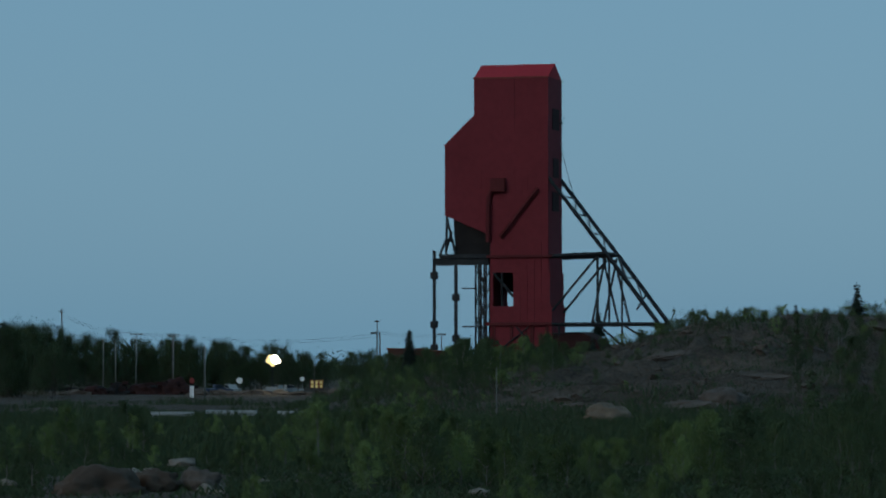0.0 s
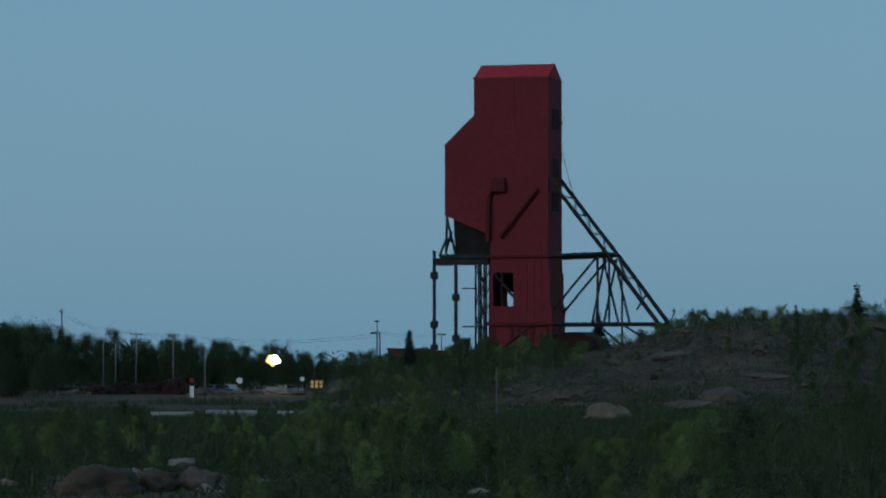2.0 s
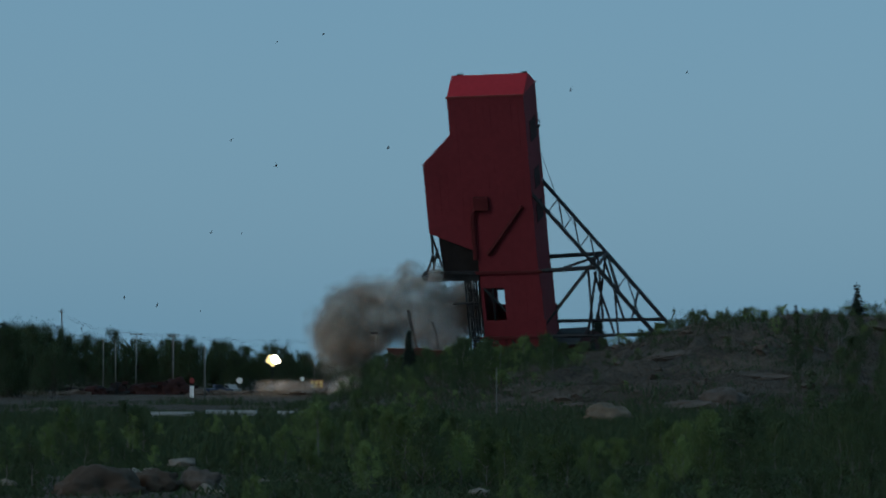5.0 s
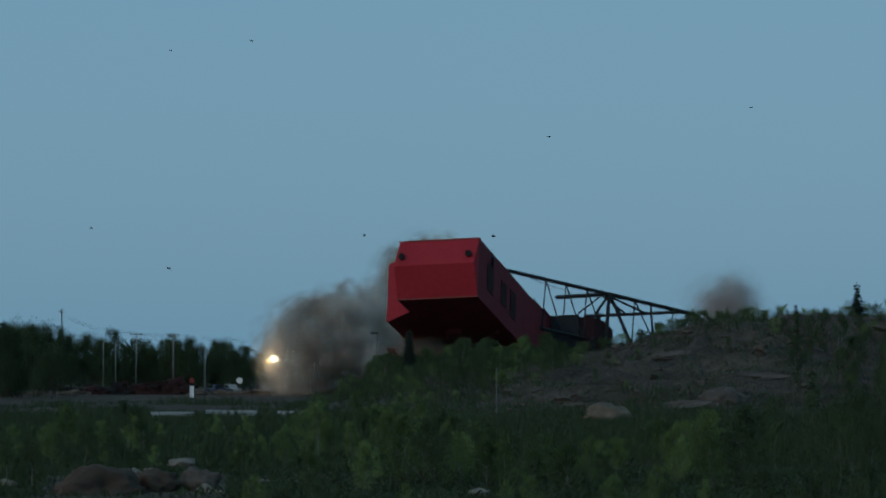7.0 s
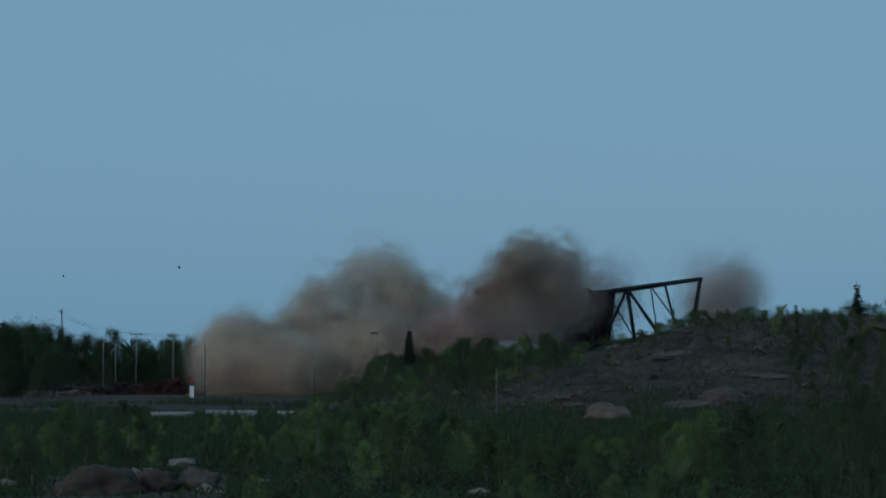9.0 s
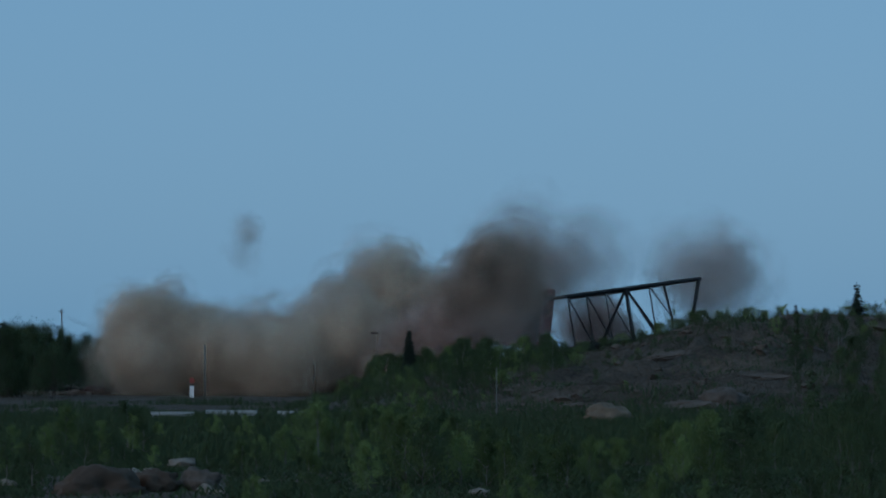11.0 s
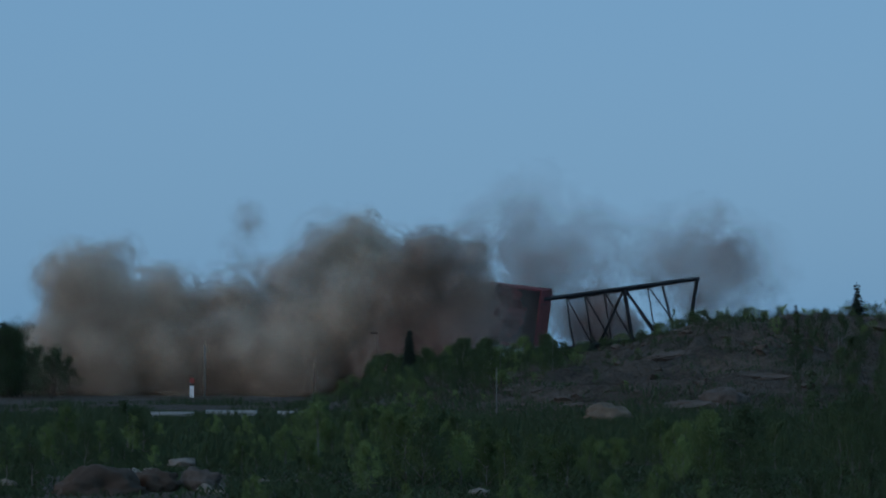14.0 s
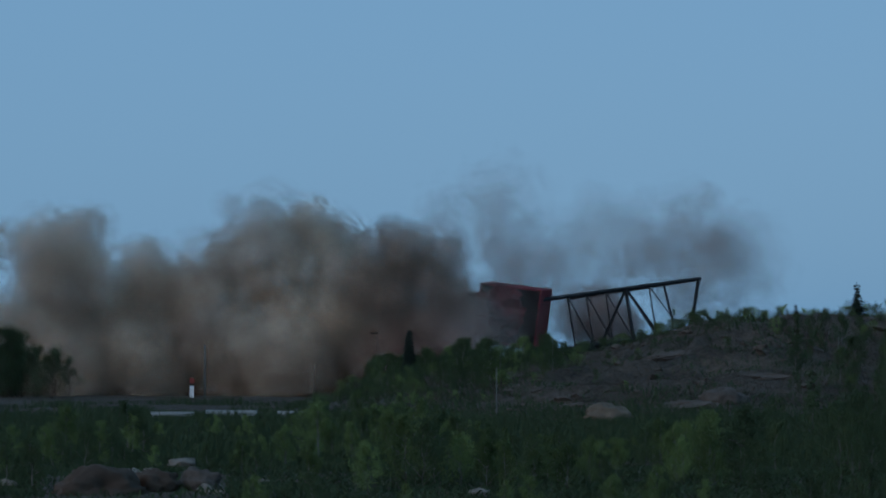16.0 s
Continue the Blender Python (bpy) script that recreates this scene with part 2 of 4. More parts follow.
def broadleaf(seed, height, leaves, material, bark, wide=0.3, bare=0.25):
    """A young poplar or birch: a bent tapered stem, limbs and a gappy crown of small leaves."""
    rng = random.Random(seed)
    stem, crown = bmesh.new(), bmesh.new()
    bend = [Vector((0, 0, 0))]
    for i in range(1, 6):
        bend.append(Vector((rng.uniform(-0.03, 0.03) * height * i / 3, rng.uniform(-0.03, 0.03) * height * i / 3, height * 0.95 * i / 5)))
    bend[0].z = -0.3
    r = height * 0.011 + 0.02
    tube(stem, bend, [r * (1 - 0.17 * i) for i in range(6)], 5)
    limbs = 11
    for i in range(limbs):
        f = bare + (0.97 - bare) * i / limbs
        base = bend[min(4, int(f * 5))].lerp(bend[min(5, int(f * 5) + 1)], f * 5 % 1)
        a = rng.uniform(0, 6.3)
        reach = height * wide * (1.15 - 0.85 * f) * rng.uniform(0.6, 1.2)
        tip = base + Vector((math.cos(a) * reach, math.sin(a) * reach, reach * rng.uniform(0.5, 1.1)))
        tube(stem, [base, base.lerp(tip, 0.5) + Vector((0, 0, reach * 0.06)), tip], [r * 0.4, r * 0.28, r * 0.12], 4)
        for g in (0.5, 0.8, 1.05):
            leaf_quads(crown, rng, base.lerp(tip, g), (reach * 0.22, reach * 0.22, reach * 0.2 + 0.1), leaves // (limbs * 3), 0.04 + height * 0.006)
    leaf_quads(crown, rng, bend[5], (0.06 * height * wide * 3, 0.06 * height * wide * 3, 0.05 * height), leaves // 14, 0.045 + height * 0.007)
    return mesh_of(stem, "trunk", bark, True), mesh_of(crown, "crown", material)


def conifer(seed, height, width, tiers=26, taper=0.95, sprays=11):
    """A spruce: a straight stem and drooping tiers of needle sprays."""
    rng = random.Random(seed)
    stem, crown = bmesh.new(), bmesh.new()
    tube(stem, [(0, 0, -0.3), (0.03, 0, height * 0.5), (0, 0.02, height)], [height * 0.018, height * 0.012, 0.03], 6)
    for i in range(tiers):
        f = 0.05 + 0.95 * i / tiers
        n = sprays if f < 0.75 else sprays - 3
        for k in range(n):
            a = 6.283 * (k + rng.random() * 0.9) / n
            L = width * (1.04 - f) ** taper * rng.uniform(0.55, 1.2) + 0.15
            d = Vector((math.cos(a), math.sin(a), 0))
            base = Vector((0, 0, f * height))
            tip = base + d * L + Vector((0, 0, -L * 0.4))
            side = Vector((-d.y, d.x, 0))
            for s in range(4):
                p = base.lerp(tip, 0.1 + 0.28 * s)
                w = L * 0.26 * (1.25 - 0.2 * s) + 0.014 * height
                for sg in (-1, 1):
                    q = p + side * sg * w * 1.4 + d * w * 0.6 - Vector((0, 0, w * rng.uniform(0.5, 1.6)))
                    crown.faces.new([crown.verts.new(v) for v in (p - d * w * 0.6 + Vector((0, 0, w * 0.3)), q, p + d * w - Vector((0, 0, w * 0.6)))])
    return mesh_of(stem, "trunk", DARKBARK, True), mesh_of(crown, "crown", NEEDLE)


def tree(kind, meshes, label, category, group):
    t = thing(kind, label, category, group=group)
    part("trunk", meshes[0], None, t)
    part("crown", meshes[1], None, t)
    return t


PROTO = {}


def plant(key, x, y, scale, turn, name, label, category, group):
    m = pose(x, y, ground_z(x, y) - 0.05, 0, 0, turn) @ Matrix.Scale(scale, 4)
    if (key, name, label) not in PROTO:
        t = tree(name, KINDS[key], label, category, group)
        t.scale = (scale,) * 3
        t.location, t.rotation_euler = m.translation, (0, 0, radians(turn))
        PROTO[key, name, label] = t
        return t
    src = PROTO[key, name, label]
    t = copy_thing(src, pose(x, y, ground_z(x, y) - 0.05, 0, 0, turn))
    t.scale = (scale,) * 3
    return t


KINDS = {f"poplar{i}": broadleaf(i, 5.0, 3400, DARKLEAF if i in (2, 4) else LEAF, BARK, 0.3 + 0.04 * (i % 3), 0.12) for i in range(5)}
KINDS |= {f"birch{i}": broadleaf(20 + i, 10.0, 4200, WOODLEAF, DARKBARK, 0.26 + 0.05 * i, 0.04) for i in range(4)}
KINDS |= {f"shrub{i}": broadleaf(40 + i, 2.2, 900, DARKLEAF if i % 2 else LEAF, DARKBARK, 0.5, 0.05) for i in range(4)}
KINDS |= {"spruce0": conifer(1, 9.0, 2.0), "spruce1": conifer(2, 9.0, 2.2), "spruce2": conifer(3, 5.0, 1.3, 14, 0.75, 6), "spruce3": conifer(4, 9.0, 1.15, 24, 0.5, 8), "sapling": broadleaf(70, 6.0, 750, DARKLEAF, DARKBARK, 0.17, 0.1)}


BRUSH_TOP = [(-0.14, 0.0178), (-0.05, 0.018), (-0.04, 0.0135), (-0.005, 0.013), (0.02, 0.021), (0.055, 0.0205), (0.08, 0.0175), (0.13, 0.0085)]


def woods():
    rng = random.Random(5)
    # thicket of young trees between the camera and the yard, in clumps
    n = 0
    while n < 295:
        y = 128 + 250 * rng.random()
        x = rng.uniform(-0.14, 0.14) * y
        k = x / y
        if -0.122 < k < -0.062 and y < 182:
            continue
        clump = noise.noise(Vector((x * 0.11, y * 0.035, 7.0)))
        if clump < -0.12 and rng.random() < 0.7:
            continue
        rise = steps(BRUSH_TOP, k)
        if y < 150:
            rise = 0.031
        g = ground_z(x, y)
        room = (6 - y * rise - g) * min(1.25, 0.75 + 0.9 * clump + rng.uniform(-0.25, 0.25))
        if rng.random() < 0.12 and y > 190 and (k < 0.01 or k > 0.06):
            room *= 1.45
        s = min(rng.uniform(0.7, 1.25), room / 5.2)
        if s < 0.22:
            continue
        n += 1
        # dark leaves only at far right: darker trees, plus painted lens corner darkening
        plant(f"poplar{(2, 4)[n % 2] if k > 0.085 else n % 5}", x, y, s, rng.uniform(0, 360), "poplar_tree", "young green poplar in a dense thicket", "tree", "young thicket")
    # bushes on and under the crest, before the headframe
    for i in range(290):
        x = rng.uniform(-13, 62)
        y = rng.uniform(372, 470)
        if rng.random() < 0.16 and x > 18:
            y = rng.uniform(448, 462)
        bare = 0.022 < x / y < 0.104 and y < 424
        if bare and rng.random() < 0.7:
            continue
        plant(f"shrub{i % 4}", x, y, rng.uniform(0.45, 1.1), rng.uniform(0, 360), "shrub", "low green shrub on a stony slope", "shrub", "slope shrubs")
    # young trees from the poplar meshes, of no known species
    for i in range(64):
        x = rng.uniform(-10, 16)
        y = rng.uniform(385, 500)
        if y < 476 and -0.0145 < x / y < -0.0055:
            x += 6
        plant(f"poplar{(2, 4, 0, 2, 4)[i % 5]}", x, y, rng.uniform(0.6, 1.0), rng.uniform(0, 360), "willow_tree", "young green tree before the headframe", "tree", "trees before the headframe")
    for i in range(14):
        plant(f"poplar{(2, 4)[i % 2]}", rng.uniform(-11, -1), rng.uniform(482, 512), rng.uniform(0.7, 1.05), rng.uniform(0, 360), "willow_tree", "young green tree before the headframe", "tree", "trees before the headframe")
    # taller dark trees beyond the yard
    for i in range(110):
        x = rng.uniform(-100, -30)
        y = rng.uniform(655, 720)
        s = rng.uniform(0.75, 1.1) * (1.25 if x < -70 else 0.95 if x < -45 else 0.85)
        plant(f"birch{i % 4}", x, y, s, rng.uniform(0, 360), "birch_tree", "dark broadleaf tree along the far side of a yard", "tree", "trees beyond the yard")
    for i in range(40):
        x = rng.uniform(-38, 8)
        y = rng.uniform(680, 740)
        plant(f"birch{i % 4}", x, y, rng.uniform(0.45, 0.8), rng.uniform(0, 360), "birch_tree", "low dark tree beyond the yard", "tree", "trees beyond the yard")
    # dark clump on the near side of the yard, which the dust never hides
    for i in range(17):
        x, y = rng.uniform(-76, -61.5), rng.uniform(540, 568)
        s = (1.05 if x < -69 else 0.8) * rng.uniform(0.8, 1.1)
        plant(f"birch{i % 4}", x, y, s, rng.uniform(0, 360), "birch_tree", "dark broadleaf tree in a clump beside the yard", "tree", "trees beside the yard")
    # bushes along the skyline of the slope
    for i in range(34):
        x, y = 29.5 + 30 * (i + rng.random()) / 34, rng.uniform(449, 458)
        plant(f"shrub{i % 4}", x, y, rng.uniform(0.45, 1.0) * (0.75 if x > 48 else 1), rng.uniform(0, 360), "shrub", "round green bush on the crest of the slope", "shrub", "crest bushes")
    # thick trees that climb the far end of the slope
    for i in range(46):
        x, y = rng.uniform(38, 62), rng.uniform(352, 420)
        if x / y < 0.1:
            continue
        # the dark-leaved poplar meshes again, species unknown
        plant(f"poplar{(2, 4)[i % 2]}", x, y, rng.uniform(0.35, 0.75), rng.uniform(0, 360), "alder_tree", "dark young tree on the stony slope", "tree", "slope trees")


woods()
for x, y, s, key in ((-78.3, 600, 1.5, "spruce1"), (-4.75, 472, 0.86, "spruce3"), (20.9, 470, 0.72, "spruce2"), (55.7, 453, 1.1, "spruce2"), (47.5, 453, 0.62, "spruce2"), (29.5, 640, 0.9, "spruce1")):
    plant(key, x, y, s, x * 40, "spruce_tree", "slender dark spruce standing above the bushes", "tree", "spruces")
for x, y, s in ((54.4, 453, 0.5), (57.2, 452, 0.4), (45.2, 453, 0.5), (31.0, 452, 0.6), (33.6, 453, 0.5), (38.2, 453, 0.45)):
    plant("sapling", x, y, s, x * 40, "birch_tree", "slender sparse young tree on the crest of the slope", "tree", "crest saplings")


def far_woods():
    rng = random.Random(9)
    bm = bmesh.new()
    for i in range(900):
        x, y = rng.uniform(-220, 220), rng.uniform(900, 1200)
        h = rng.uniform(5, 9.5)
        leaf_quads(bm, rng, (x, y, ground_z(x, y) + h * 0.45), (2.2, 2.2, h * 0.22), 70, 0.42)
    tagged(part("far_woods", bm, WOODLEAF), "distant dark belt of low woods", "woods", kind="stuff")


far_woods()


def undergrowth():
    """Weeds and grass tufts over the near ground and the slope."""
    rng = random.Random(14)
    verts, faces = [], []
    for i in range(110000):
        y = 146 + 330 * rng.random() ** 1.2
        x = rng.uniform(-0.14, 0.14) * y
        if -0.12 < x / y < -0.064 and y < 172 and i % 4 or x < -20 and y > 385 and noise.noise(Vector((x * 0.08, y * 0.02, 9))) < -0.05 or (y > 370 and noise.noise(Vector((x, y, 3)) * 0.09) < 0.02):
            continue
        g, a, h, w = ground_z(x, y) - 0.03, rng.uniform(0, 6.283), rng.uniform(0.25, 0.7) * (1 + max(0, 2.2 * noise.noise(Vector((x * 0.12, y * 0.05, 1))))), rng.uniform(0.02, 0.055)
        if y < 200:
            h, w = h * 0.6, w * 0.7
        dx, dy = math.cos(a) * w, math.sin(a) * w
        lx, ly = rng.uniform(-0.3, 0.3), rng.uniform(-0.3, 0.3)
        k = len(verts)
        verts += [(x - dx, y - dy, g), (x + dx, y + dy, g), (x + dx * 1.3 + lx, y + dy * 1.3 + ly, g + h * 0.7), (x + lx * 1.6, y + ly * 1.6, g + h), (x - dx * 1.2 + lx, y - dy * 1.2 + ly, g + h * 0.75)]
        faces += [(k, k + 1, k + 2, k + 3, k + 4)]
    me = bpy.data.meshes.new("undergrowth")
    me.from_pydata(verts, [], faces)
    # extra dark green, so that the gaps between trees look deep in shade
    me.materials.append(WOODLEAF)
    tagged(new("undergrowth", me), "dark green weeds and grass over the ground", "grass", kind="stuff")


undergrowth()


def dry_brush():
    """Dead stalks and scrub over the stony slope."""
    rng = random.Random(15)
    verts, faces = [], []
    for i in range(60000):
        x, y = rng.uniform(-4, 66), rng.uniform(362, 470)
        if noise.noise(Vector((x * 0.13, y * 0.06, 5))) < -0.18:
            continue
        g, a, h, w = ground_z(x, y) - 0.03, rng.uniform(0, 6.283), rng.uniform(0.08, 0.42), rng.uniform(0.012, 0.035)
        dx, dy, lx, ly = math.cos(a) * w, math.sin(a) * w, rng.uniform(-0.25, 0.25), rng.uniform(-0.2, 0.2)
        k = len(verts)
        verts += [(x - dx, y - dy, g), (x + dx, y + dy, g), (x + dx * 1.5 + lx, y + dy + ly, g + h), (x - dx * 1.5 + lx * 0.9, y - dy + ly, g + h * 0.9)]
        faces += [(k, k + 1, k + 2, k + 3)]
    me = bpy.data.meshes.new("dry_brush")
    me.from_pydata(verts, [], faces)
    me.materials.append(mat("dry_stalk", (0.06, 0.054, 0.046), 0.9, 0, 0.08, 0.4, 0, (0.125, 0.112, 0.092), 0.6))
    tagged(new("dry_brush", me), "dry brown scrub over the stony slope", "scrub", kind="stuff")


dry_brush()


# ---- the headframe ----
W, D, EAVE, RIDGE = 6.8, 5.0, 53.2, 55.9
BIN, SH1, SH2, BINLOW, LOWX, SPLIT = 12.2, 46.4, 41.2, 28.8, -3.8, 24.5
headframe = thing("headframe", "tall red-clad mine headframe with inclined steel backlegs", "headframe", pose(13.41, 600, 3.12, 0, 0, -15.95))


def clad_ribs(bm, x0, x1, z0, z1, y, step=1.15):
    n = int((x1 - x0) / step)
    for i in range(1, n):
        x = x0 + (x1 - x0) * i / n
        box(bm, x - 0.05, x + 0.05, y - 0.05, y + 0.05, z0, z1)


def make_headframe():
    # upper housing with the bin that juts out to one side; it breaks away in the fall
    bm = bmesh.new()
    prism(bm, [(LOWX, SPLIT), (W, SPLIT), (W, EAVE), (-W, EAVE), (-W, SH1), (-BIN, SH2), (-BIN, BINLOW), (LOWX - 0.5, BINLOW - 3.3)], -D, D)
    upper = part("upper_housing", bm, RED, headframe, "red sheet-metal housing with a stepped side")
    bm = bmesh.new()
    gable = [bm.verts.new(v) for v in ((-W, -D, EAVE + 0.01), (W, -D, EAVE + 0.01), (W, D, EAVE + 0.01), (-W, D, EAVE + 0.01), (-W, 0, RIDGE), (W, 0, RIDGE))]
    a, b, c, d, e, f = gable
    for q in ((a, b, f, e), (c, d, e, f), (b, c, f), (d, a, e), (a, d, c, b)):
        bm.faces.new(q)
    part("gable_roof", bm, RED_ROOF, upper, "red metal gable roof")
    for s in (-1, 1):
        bm = bmesh.new()
        box(bm, -W - 0.15, W + 0.15, s * D - 0.12, s * D + 0.12, EAVE - 0.2, EAVE + 0.12)
        part("eaves_trim", bm, SIGNRED, upper)
    bm = bmesh.new()
    prism(bm, [(-W - 0.05, SH1 + 0.02), (-W - 0.05, SH1 + 0.14), (-BIN - 0.12, SH2 + 0.1), (-BIN - 0.12, SH2 - 0.04)], -D - 0.1, D + 0.1)
    part("shoulder_roof", bm, RED_ROOF, upper, "red metal lean-to roof")
    for x in (-W + 1.1, W - 1.1):
        bm = bmesh.new()
        tube(bm, [(x, 1.7, RIDGE - 1.6), (x, 1.7, RIDGE - 0.35)], 0.42, 8)
        tube(bm, [(x, 1.7, RIDGE - 0.35), (x, 1.7, RIDGE - 0.2)], 0.6, 8)
        part("roof_vent", bm, DARK, upper, "dark roof vent")
    bm = bmesh.new()
    clad_ribs(bm, -W, W, 42, EAVE - 0.3, -D)
    clad_ribs(bm, -BIN, -W, 32, SH2 - 0.2, -D)
    clad_ribs(bm, -W, W, SPLIT + 2, 42, -D)
    part("cladding_ribs", bm, RED, upper)
    # dark slabs painted as the shade of gaps and hatches on the narrow side, and its platform
    for z0, z1, y0, y1 in ((44, 47.8, -2.2, 2.6), (35.5, 39, -1.8, 2.2), (29.5, 33, -2.4, 2.4)):
        bm = bmesh.new()
        box(bm, W + 0.003, W + 0.12, y0, y1, z0, z1, 0.03)
        part("side_hatch", bm, DEEPRED, upper, "dark slab for the shade in a side hatch")
    bm = bmesh.new()
    box(bm, W, W + 0.5, 2.4, 4.2, 45.4, 45.6)
    for y in (2.5, 4.1):
        beam(bm, (W + 0.45, y, 45.5), (W + 0.45, y, 46.6), 0.08)
    beam(bm, (W + 0.45, 2.5, 46.6), (W + 0.45, 4.1, 46.6), 0.08)
    part("side_platform", bm, STEEL, upper)
    # box duct with its pipe down the front, and the sloping conveyor casing
    bm = bmesh.new()
    box(bm, -3.6, -0.9, -D - 0.9, -D - 0.003, 32.9, 35.3, 0.08)
    part("duct_box", bm, DULLRED, upper, "dark red ventilation box")
    bm = bmesh.new()
    tube(bm, [(-3.4, -D - 0.45, 33.2), (-4.0, -D - 0.45, 32.0), (-4.1, -D - 0.45, 24.0)], 0.42, 8)
    part("down_pipe", bm, DULLRED, upper)
    bm = bmesh.new()
    beam(bm, (-1.8, -D - 0.35, 24.8), (5.0, -D - 0.3, 33.4), 0.6)
    part("stair_casing", bm, DULLRED, upper)

    # lower tower with a ragged opening near its foot
    def ring(x0, x1, z0, z1):
        return [(x0, z0), (x1, z0), (x1, z1), (x0, z1)]
    bm = bmesh.new()
    ox0, ox1, oz0, oz1 = LOWX + 0.5, 0.4, 12.6, 18.6
    box(bm, LOWX + 0.3, W - 0.3, -D + 0.3, D - 0.3, oz1 + 0.2, SPLIT - 0.3)
    lower = part("lower_tower", bm, DARK, headframe, "red clad lower tower with a torn opening")
    for x0, x1, z0, z1 in ((LOWX, W, oz1, SPLIT - 0.01), (ox1, W + 0.3, oz0, oz1), (LOWX, ox0, oz0, oz1), (LOWX, W + 0.6, 3.0, oz0)):
        for y0, y1 in ((-D, -D + 0.25), (D - 0.25, D)):
            bm = bmesh.new()
            box(bm, x0, x1, y0, y1, z0, z1)
            part("wall_panel", bm, RED, lower, "red sheet-metal wall")
    # near-black sheets added behind the opening, their colour standing for the shade inside
    for x0, x1, z0, z1 in ((ox0, ox1, oz0 + 2.7, oz1), (ox0 + 1.6, ox1, oz0, oz0 + 2.7)):
        bm = bmesh.new()
        box(bm, x0, x1, D - 0.25, D, z0, z1)
        part("wall_panel", bm, DARK, lower, "inner wall sheet, near-black for the shade inside")
    bm = bmesh.new()
    box(bm, LOWX, LOWX + 0.25, -D + 0.25, D - 0.25, 3.0, SPLIT - 0.01)
    part("side_wall", bm, RED, lower, "red sheet-metal wall")
    bm = bmesh.new()
    prism(bm, [(W - 0.25, SPLIT - 0.01), (W, SPLIT - 0.01), (W + 0.62, 3.0), (W + 0.35, 3.0)], -D + 0.26, D - 0.26)
    part("side_wall", bm, RED, lower, "red sheet-metal wall")
    # solid near-black block added to keep the tower's inside dark
    bm = bmesh.new()
    box(bm, ox1 + 1.5, W - 0.3, -D + 0.3, D - 0.3, 3.2, oz1 + 0.1)
    part("dark_fill", bm, DARK, lower)
    bm = bmesh.new()
    clad_ribs(bm, ox1, W, 3.1, SPLIT - 0.4, -D)
    part("cladding_ribs", bm, RED, lower)
    for z, h, o in ((21.2, 0.5, 0.1), (9.2, 0.55, 0.25)):
        bm = bmesh.new()
        box(bm, LOWX - 0.8, W + 0.7, -D - o - 0.25, -D - 0.004, z, z + h, 0.04)
        part("girt_beam", bm, DULLRED, lower)
    for x in (LOWX + 0.4, -0.2, 3.6, W - 0.6):
        bm = bmesh.new()
        box(bm, x, x + 0.5, -D - 0.3, -D - 0.004, -1.5, 9.2)
        part("leg", bm, DULLRED, lower)
    for x in (LOWX + 0.4, W - 0.6):
        bm = bmesh.new()
        box(bm, x, x + 0.5, D - 0.5, D - 0.02, -1.5, 3.0)
        part("leg", bm, STEEL, lower)
    # sheets that crumple over the torn end
    bm = lump(17, 0.6, 3, (5.0, 4.0, 2.2), 2.4)
    bmesh.ops.translate(bm, verts=bm.verts[:], vec=(-0.6, 0.6, 25.2))
    part("crumpled_sheet", bm, DULLRED, lower, "crumpled red sheet metal")
    # collar house built against the side of the foot
    bm = bmesh.new()
    prism(bm, [(W + 0.7, -1.0), (16.6, -1.0), (16.3, 4.6), (15.2, 6.9), (12.6, 7.9), (W + 0.7, 7.6)], -D + 0.4, D - 0.4)
    # the shade on the house is put into its very dark red
    house = part("collar_house", bm, DEEPRED, lower, "dark red low house against the foot")
    bm = bmesh.new()
    prism(bm, [(W + 0.7, 7.62), (12.6, 7.92), (12.6, 8.1), (W + 0.7, 7.85)], -D, D)
    part("roof", bm, STEEL, house)
    bm = bmesh.new()
    beam(bm, (W - 0.3, -D - 0.3, 3.0), (1.0, -D - 0.3, 9.0), 0.2)
    beam(bm, (LOWX, -D - 0.3, 3.5), (3.4, -D - 0.3, 9.0), 0.2)
    beam(bm, (ox0, -D + 0.1, oz1), (ox1, -D + 0.1, oz1 - 4.3), 0.35)
    beam(bm, (ox0 + 1.6, -D + 0.1, oz0), (ox0 + 1.6, -D + 0.1, oz1), 0.25)
    part("brace", bm, STEEL, lower)

    # inclined backlegs: two braced planes tied together
    legs = part("backleg", bmesh.new(), STEEL, headframe, "dark lattice steel backleg")
    knee, foot = (17.2, 21.8), (27.6, 8.0)
    for y in (-D * 0.9, D * 0.9):
        def b(ax, az, bx, bz, w, name="strut"):
            bm = bmesh.new()
            beam(bm, (ax, y, az), (bx, y, bz), w)
            part(name, bm, STEEL, legs)
        b(3.5, 39.5, *knee, 0.5, "chord")
        b(*knee, *foot, 0.54, "chord")
        b(W, 21.4, *knee, 0.55, "tie")
        b(W + 0.5, 9.4, 27.0, 9.4, 0.45, "tie")
        for ax, az, bx, bz in ((15.6, 21.4, W + 0.4, 11.6), (15.6, 21.4, 15.6, 9.4), (17.0, 21.2, 14.6, 9.6), (16.6, 21.0, 19.4, 9.4)):
            b(ax, az, bx, bz, 0.3)
        if y < 0:
            for ax, az, bx, bz in ((20.0, 18.0, 20.0, 5.5), (20.0, 9.4, 24.6, 6.5), (8.6, 9.4, 8.6, 7.0), (15.6, 9.4, 19.6, 6.0)):
                b(ax, az, bx, bz, 0.26)
    kx, kz = knee
    h = D * 0.9
